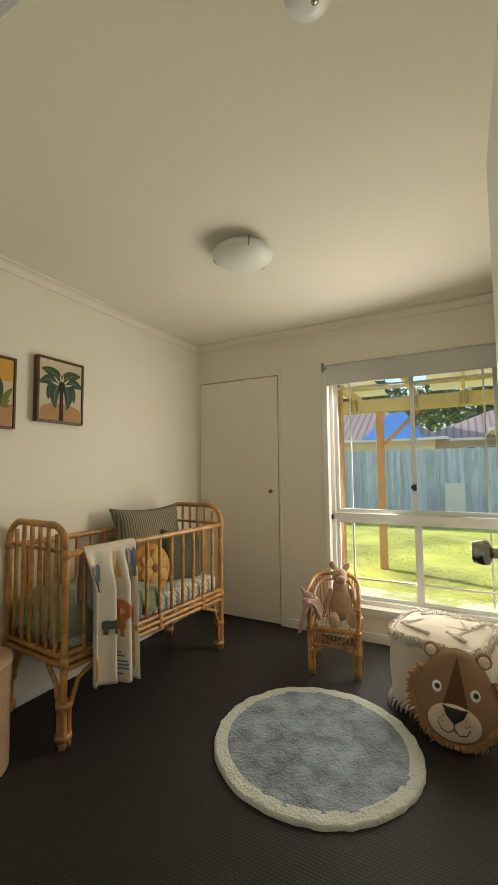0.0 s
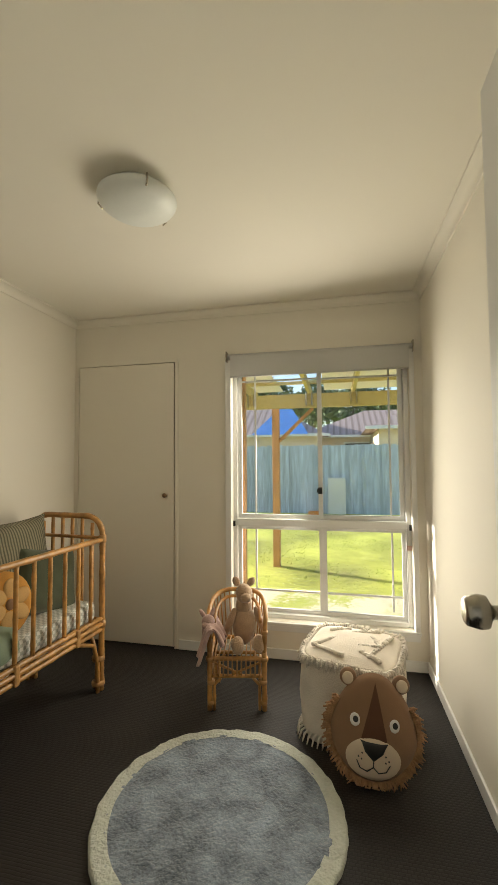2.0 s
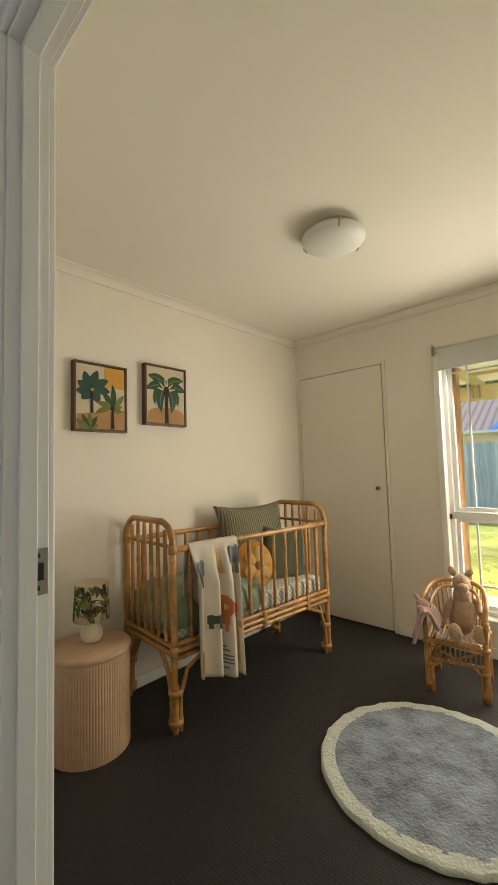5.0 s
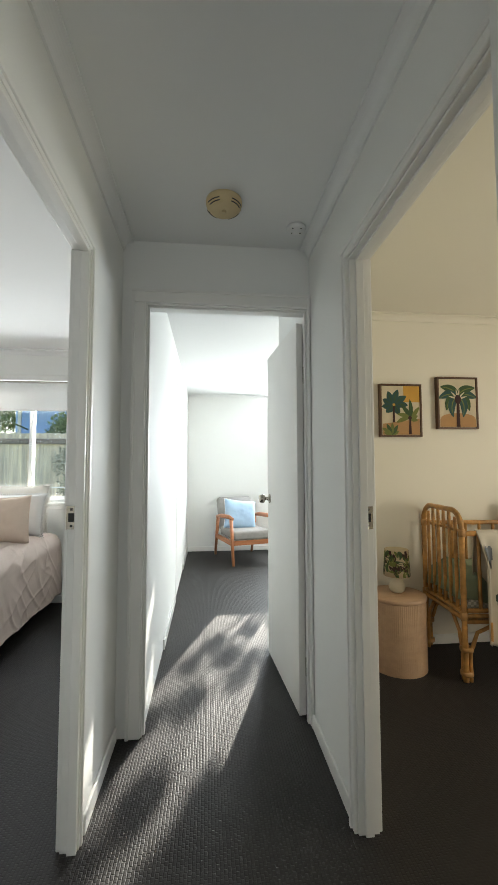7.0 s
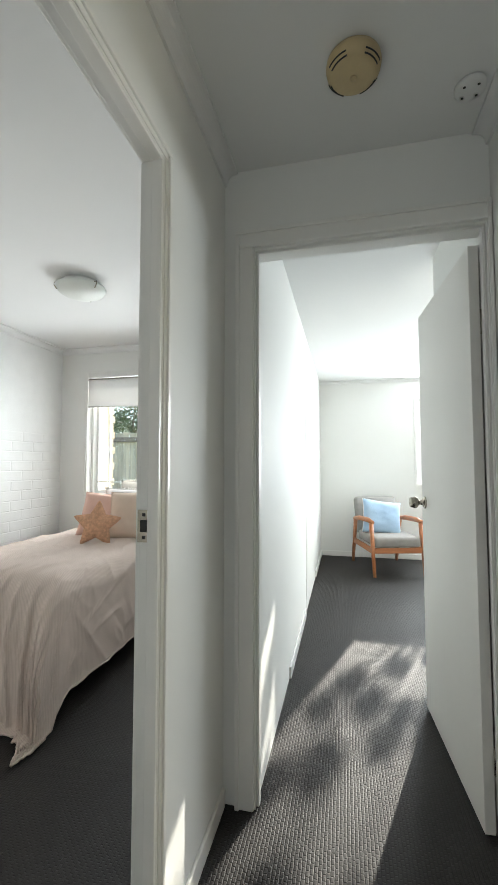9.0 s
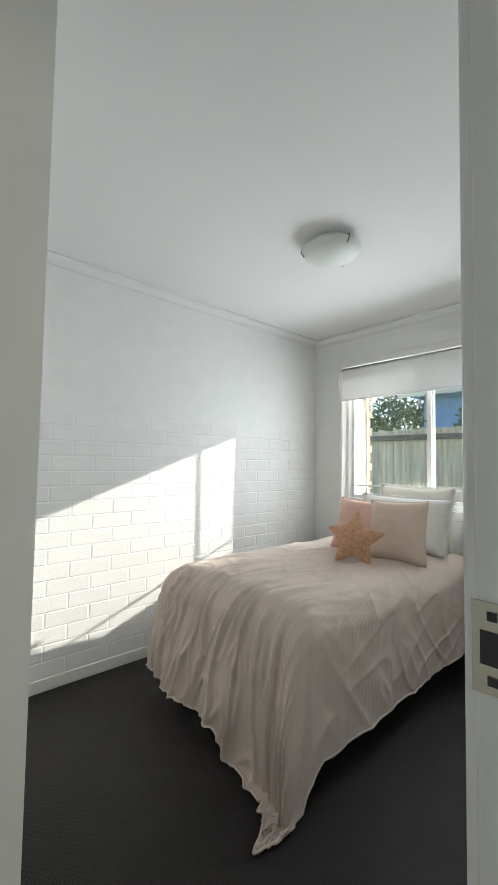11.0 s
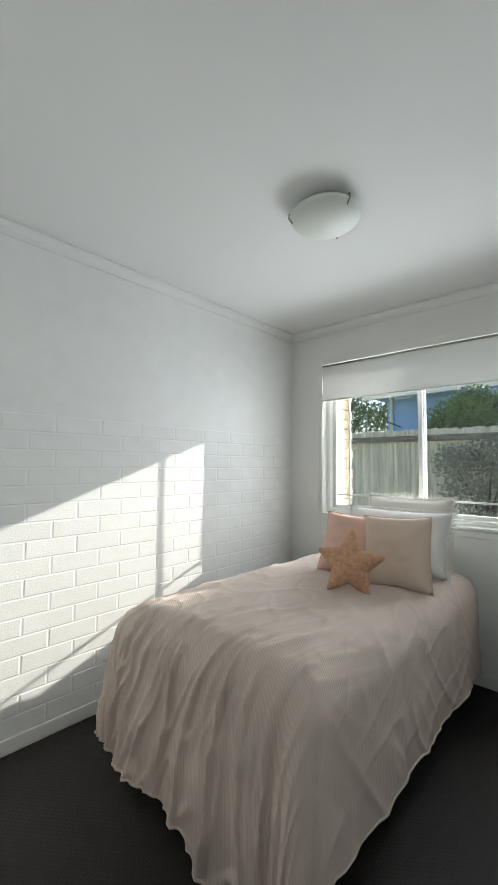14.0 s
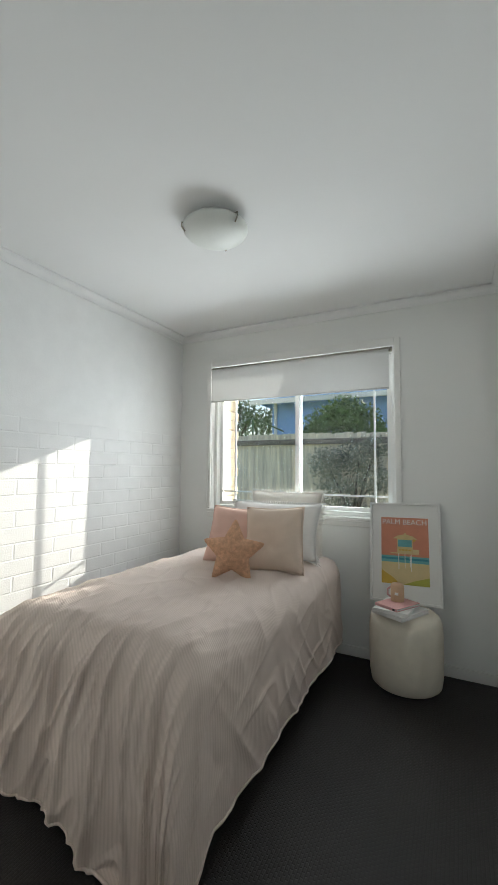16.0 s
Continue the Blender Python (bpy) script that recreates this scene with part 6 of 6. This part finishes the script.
def bed_cushion(name, label, place, w, h, d, mat, seed, fringe=False, pipe=True):
    ob = thing(name, label, "pillow" if "pillow" in name else "cushion", pose(*place))
    part("cover", cushion(w, h, d, seed), mat, ob)
    if pipe:
        part("piping", piping(w, h), mat, ob)
    if fringe:
        rr = random.Random(seed)
        bm = bmesh.new()
        for k in range(170):
            q, f = divmod(k / 170 * 4, 1)
            a = 2 * f - 1
            uu, vv = ((a, -1), (1, a), (-a, 1), (-1, -a))[int(q)]
            x, z = uu * w / 2 * (1 - 0.07 * (1 - vv * vv)), vv * h / 2 * (1 - 0.07 * (1 - uu * uu))
            n = Vector((x, 0, z)).normalized()
            tube(bm, [(x, 0, z), (x + n.x * 0.015 + rr.uniform(-0.006, 0.006), rr.uniform(-0.008, 0.008), z + n.z * 0.015), (x + n.x * 0.028 + rr.uniform(-0.008, 0.008), rr.uniform(-0.012, 0.012), z + n.z * 0.028 - 0.004)], [0.003, 0.0035, 0.0015], 4)
        part("fringe", bm, mat, ob, "short cotton fringe")
    return ob


T = BT + 0.05
bed_cushion("pillow", "cream pillow with a frayed fringe standing against the window sill", (-3.03, -1.745, T + 0.195, -12, 0, 90), 0.54, 0.43, 0.16, CREAM_COTTON, 11, True)
bed_cushion("pillow", "white cotton pillow with fringed edge standing on the bed", (-2.83, -1.745, T + 0.165, -20, 0, 90), 0.64, 0.37, 0.16, WHITE_COTTON, 12, True)
bed_cushion("cushion", "pink cotton square cushion propped on the bed", (-2.56, -1.865, T + 0.150, -22, 3, 97), 0.38, 0.36, 0.15, PINK, 13)
bed_cushion("cushion", "beige cotton square cushion propped on the bed", (-2.50, -1.590, T + 0.160, -20, -2, 103), 0.34, 0.38, 0.15, BEIGE, 14)


def star_fn(s):
    """Half of a puffed five-pointed star with straight sides."""
    def fn(u, v):
        a = 2 * math.pi * u
        phi = abs(((u * 5 + 0.5) % 1.0) - 0.5) * 2 * math.pi / 5
        tip, waist, q = 0.235, 0.118, math.sin(math.pi / 5)
        r = min(0.222, tip * waist * q / (tip * math.sin(phi) + waist * math.sin(math.pi / 5 - phi)))
        rr = r * v
        y = s * 0.072 * (1 - v ** 2.2) ** 0.6 * (1 - 0.5 * min(1.0, rr / 0.2)) * (1 + 0.12 * noise.noise((u * 9, v * 3, s)))
        return (rr * math.sin(a), y, rr * math.cos(a))
    return fn


star = thing("star_cushion", "tan boucle star-shaped cushion leaning on the pillows", "cushion", pose(-2.23, -1.705, T + 0.128, -11, 3, 112) @ Matrix.Scale(0.76, 4))
for s in (-1, 1):
    part("cover", grid_mesh(star_fn(s), 100, 14, True), BOUCLE, star, smooth=True)


# ---- bedroom: stool, books, candle, poster ----
stool = thing("round_stool", "round cream boucle stool beside the bed", "stool", pose(-2.985, -0.95, 0))
part("cover", lathe(bmesh.new(), [(0.001, 0.012), (0.180, 0.012), (0.194, 0.025), (0.203, 0.08), (0.206, 0.20), (0.205, 0.33), (0.200, 0.375), (0.187, 0.405), (0.165, 0.421), (0.12, 0.428), (0.001, 0.430)], 64), STOOL, stool)
part("foot_ring", lathe(bmesh.new(), [(0.001, 0), (0.165, 0), (0.165, 0.012), (0.001, 0.012)], 32), BLACK, stool)


def book(place, w, d, h, cover, label):
    ob = thing("book", label, "book", pose(*place), "books on the stool")
    part("cover", boxes((-w / 2, w / 2, -d / 2, d / 2, 0, 0.003), (-w / 2, w / 2, -d / 2, d / 2, h - 0.003, h), (-w / 2, w / 2, -d / 2, -d / 2 + 0.003, 0.003, h - 0.003), bevel=0.0008), cover, ob)
    part("pages", boxes((-w / 2 + 0.004, w / 2 - 0.004, -d / 2 + 0.003, d / 2 - 0.004, 0.003, h - 0.003)), PAPER, ob)
    return ob


BOOK_PINK = flat_colour("pink_book_cover", (0.66, 0.38, 0.36))
book((-2.905, -0.965, 0.430, 0, 0, 62), 0.20, 0.26, 0.024, PAPER, "white hardback book at the bottom of the stack")
book((-2.900, -0.985, 0.4545, 0, 0, 80), 0.19, 0.25, 0.018, PAPER, "white paperback book in the middle of the stack")
bk = book((-2.895, -0.98, 0.473, 0, 0, 60), 0.15, 0.21, 0.016, BOOK_PINK, "pink book on top of the stack")
part("spine_label", boxes((0.045, 0.06, -0.1062, -0.1051, 0.003, 0.013)), BLACK, bk)
candle = thing("candle_jar", "small peach frosted candle jar on the books", "candle", pose(-2.93, -0.985, 0.490))
PEACH = flat_colour("peach_glass", (0.62, 0.42, 0.27))
part("jar", lathe(bmesh.new(), [(0.001, 0), (0.036, 0), (0.038, 0.004), (0.038, 0.088), (0.030, 0.098), (0.001, 0.098)], 28), PEACH, candle)
part("handle", tubes(([(0.0, -0.036, 0.075), (0.0, -0.055, 0.06), (0.0, -0.055, 0.03), (0.0, -0.036, 0.018)], 0.006)), BOOK_PINK, candle)
part("label", boxes((0.0375, 0.0392, -0.010, 0.010, 0.04, 0.055)), PAPER, candle)

PW, PH = 0.425, 0.62
poster = thing("framed_poster", "white-framed beach travel poster leaning on the wall above the stool", "poster", pose(-3.085, -0.957, 0.431, 0, -9.5, 0) @ pose(0, 0, 0, 0, 0, 90) @ pose(0, 0, 0, 0, -1.2, 0))
f = 0.014
part("frame", boxes((-PW / 2, -PW / 2 + f, -0.012, 0.012, 0, PH), (PW / 2 - f, PW / 2, -0.012, 0.012, 0, PH), (-PW / 2 + f, PW / 2 - f, -0.012, 0.012, 0, f), (-PW / 2 + f, PW / 2 - f, -0.012, 0.012, PH - f, PH), bevel=0.001), WHITE_WOOD, poster)
part("backing", boxes((-PW / 2 + f, PW / 2 - f, 0.0, 0.010, f, PH - f)), PAPER, poster, "white mount board")
SALMON, SEA, SEA_D = flat_colour("salmon_ink", (0.60, 0.25, 0.16)), flat_colour("turquoise_ink", (0.16, 0.42, 0.44)), flat_colour("deep_sea_ink", (0.06, 0.26, 0.32))
SAND, OCHRE, LIMEI, HUT = flat_colour("sand_ink", (0.64, 0.52, 0.28)), flat_colour("ochre_ink", (0.58, 0.38, 0.07)), flat_colour("lime_ink", (0.42, 0.42, 0.08)), flat_colour("hut_ink", (0.62, 0.50, 0.25))
A0, A1, B0, B1 = -0.142, 0.142, 0.112, 0.525


def rect(x0, x1, z0, z1):
    return [(x0, z0), (x1, z0), (x1, z1), (x0, z1)]


shapes = [(rect(A0, A1, B0, B1), SALMON), (rect(A0, A1, B0, 0.285), SEA), (rect(A0, A1, 0.262, 0.274), SEA_D), (rect(A0, A1, B0, 0.245), SAND),
          ([(A0, B0), (-0.03, B0), (-0.07, 0.15), (A0, 0.195)], OCHRE), ([(-0.01, B0), (A1, B0), (A1, 0.165), (0.06, 0.14)], LIMEI),
          (rect(-0.038, -0.034, 0.205, 0.30), PAPER), (rect(0.036, 0.040, 0.195, 0.30), PAPER), (rect(0.0, 0.003, 0.215, 0.30), PAPER), (rect(0.03, 0.034, 0.22, 0.29), PAPER),
          (rect(-0.085, 0.085, 0.298, 0.305), HUT), (rect(-0.045, 0.048, 0.305, 0.392), HUT), (rect(-0.040, 0.043, 0.342, 0.386), SEA), ([(-0.07, 0.392), (0.075, 0.392), (0.05, 0.410), (0.012, 0.420), (0.004, 0.432), (-0.004, 0.420), (-0.045, 0.410)], HUT),
          (rect(0.05, 0.085, 0.305, 0.330), SAND), ([(0.05, 0.39), (0.07, 0.39), (0.055, 0.372)], OCHRE)]
shapes += [(rect(-0.034 + 0.0085 * k, -0.028 + 0.0085 * k, 0.318, 0.328), OCHRE) for k in range(9)]
for i, (pts, mt) in enumerate(shapes):
    part("printed_shape", poly(bmesh.new(), pts, -0.0003 - 0.00015 * i, 0.0003), mt, poster)
tx = bpy.data.curves.new("lettering", "FONT")
tx.body, tx.size, tx.align_x, tx.extrude = "PALM BEACH", 0.046, "CENTER", 0.0003
tmp = new("lettering", tx)
dg = bpy.context.evaluated_depsgraph_get()
me = bpy.data.meshes.new_from_object(tmp.evaluated_get(dg))
bpy.data.objects.remove(tmp)
me.materials.clear()
me.materials.append(PAPER)
word = new("lettering", me)
word.parent = poster
word.matrix_local = pose(0, -0.0045, 0.482, 90)


# ---- far room: armchair ----
arm = thing("armchair", "mid-century teak armchair with grey upholstery", "chair", pose(-4.87, 0.47, 0, 0, 0, 105.5))


def beam(bm, a, b, w, d):
    """A tapering square timber from a to b."""
    tube(bm, [a, b], [w, d], 4)
    return bm


for sx in (-1, 1):
    x = sx * 0.285
    part("leg", beam(bmesh.new(), (x, -0.40, 0.0), (x, -0.31, 0.58), 0.020, 0.028), TEAK, arm)
    part("leg", beam(bmesh.new(), (x, 0.40, 0.0), (x, 0.27, 0.56), 0.020, 0.028), TEAK, arm)
    part("armrest", tube(bmesh.new(), [(x, -0.37, 0.595), (x, -0.2, 0.605), (x, 0.1, 0.59), (x, 0.32, 0.56)], [0.018, 0.03, 0.028, 0.02], 8), TEAK, arm)
    part("side_rail", boxes((x - 0.014, x + 0.014, -0.33, 0.32, 0.25, 0.31), bevel=0.004), TEAK, arm)
part("front_rail", boxes((-0.27, 0.27, -0.36, -0.335, 0.25, 0.31), bevel=0.004), TEAK, arm)
part("seat_cushion", boxes((-0.265, 0.265, -0.37, 0.25, 0.312, 0.43), bevel=0.035), GREY_FABRIC, arm, smooth=True)
bc = part("back_cushion", boxes((-0.265, 0.265, -0.06, 0.06, 0.0, 0.46), bevel=0.035), GREY_FABRIC, arm, smooth=True)
bc.matrix_local = pose(0, 0.27, 0.38, -17)
cu = thing("blue_cushion", "pale blue linen cushion on the armchair", "cushion", pose(-4.87, 0.47, 0, 0, 0, 105.5) @ pose(-0.03, 0.05, 0.60, -20, 8, 0))
part("cover", cushion(0.48, 0.42, 0.16, 21), SKY_CUSHION, cu)
part("piping", piping(0.48, 0.42), WHITE_COTTON, cu)


# ---- painted bricks of the bedroom wall ----
variants = []
for k in range(5):
    rb = random.Random(100 + k)
    bm = bmesh.new()
    box(bm, 0, 0.2385, 0, 0.0015, 0, 0.0825)
    for v in bm.verts:
        if v.co.y > 0.001:
            v.co.x += (0.007 if v.co.x < 0.1 else -0.007) + rb.uniform(-0.001, 0.001)
            v.co.z += (0.004 if v.co.z < 0.04 else -0.004) + rb.uniform(-0.001, 0.001)
            v.co.y += rb.uniform(-0.0007, 0.0006)
    bmesh.ops.recalc_face_normals(bm, faces=bm.faces)
    me = bpy.data.meshes.new("brick")
    bm.to_mesh(me)
    bm.free()
    me.materials.append(BRICK_PAINT)
    variants.append(me)
rb = random.Random(7)
for row in range(17):
    z = 0.072 + row * 0.086
    for col in range(16):
        x = -3.19 + col * 0.242 + (0.121 if row % 2 else 0.0)
        if x > -0.7:
            continue
        ob = new("brick", variants[rb.randrange(5)])
        ob.parent = brick_wall
        ob.location = (x, YB, z)

# ---- outside: brick return beside the bedroom window ----
wing = thing("brick_pier", "sunlit cream clay brick pier outside the bedroom window", "brick pier")
part("mortar_core", boxes((-3.72, -3.405, -2.78, -2.522, -0.2, 2.44)), SLAB, wing)
pier_brick = bpy.data.meshes.new("brick")
bm = box(bmesh.new(), 0, 0.105, 0, 0.014, 0, 0.076)
bm.to_mesh(pier_brick)
bm.free()
pier_brick.materials.append(BRICK_OUT)
for row in range(28):
    for col in range(3):
        ob = new("brick", pier_brick)
        ob.parent = wing
        ob.location = (-3.72 + col * 0.106 - (0.03 if row % 2 else 0.0), -2.526, -0.1 + row * 0.086)
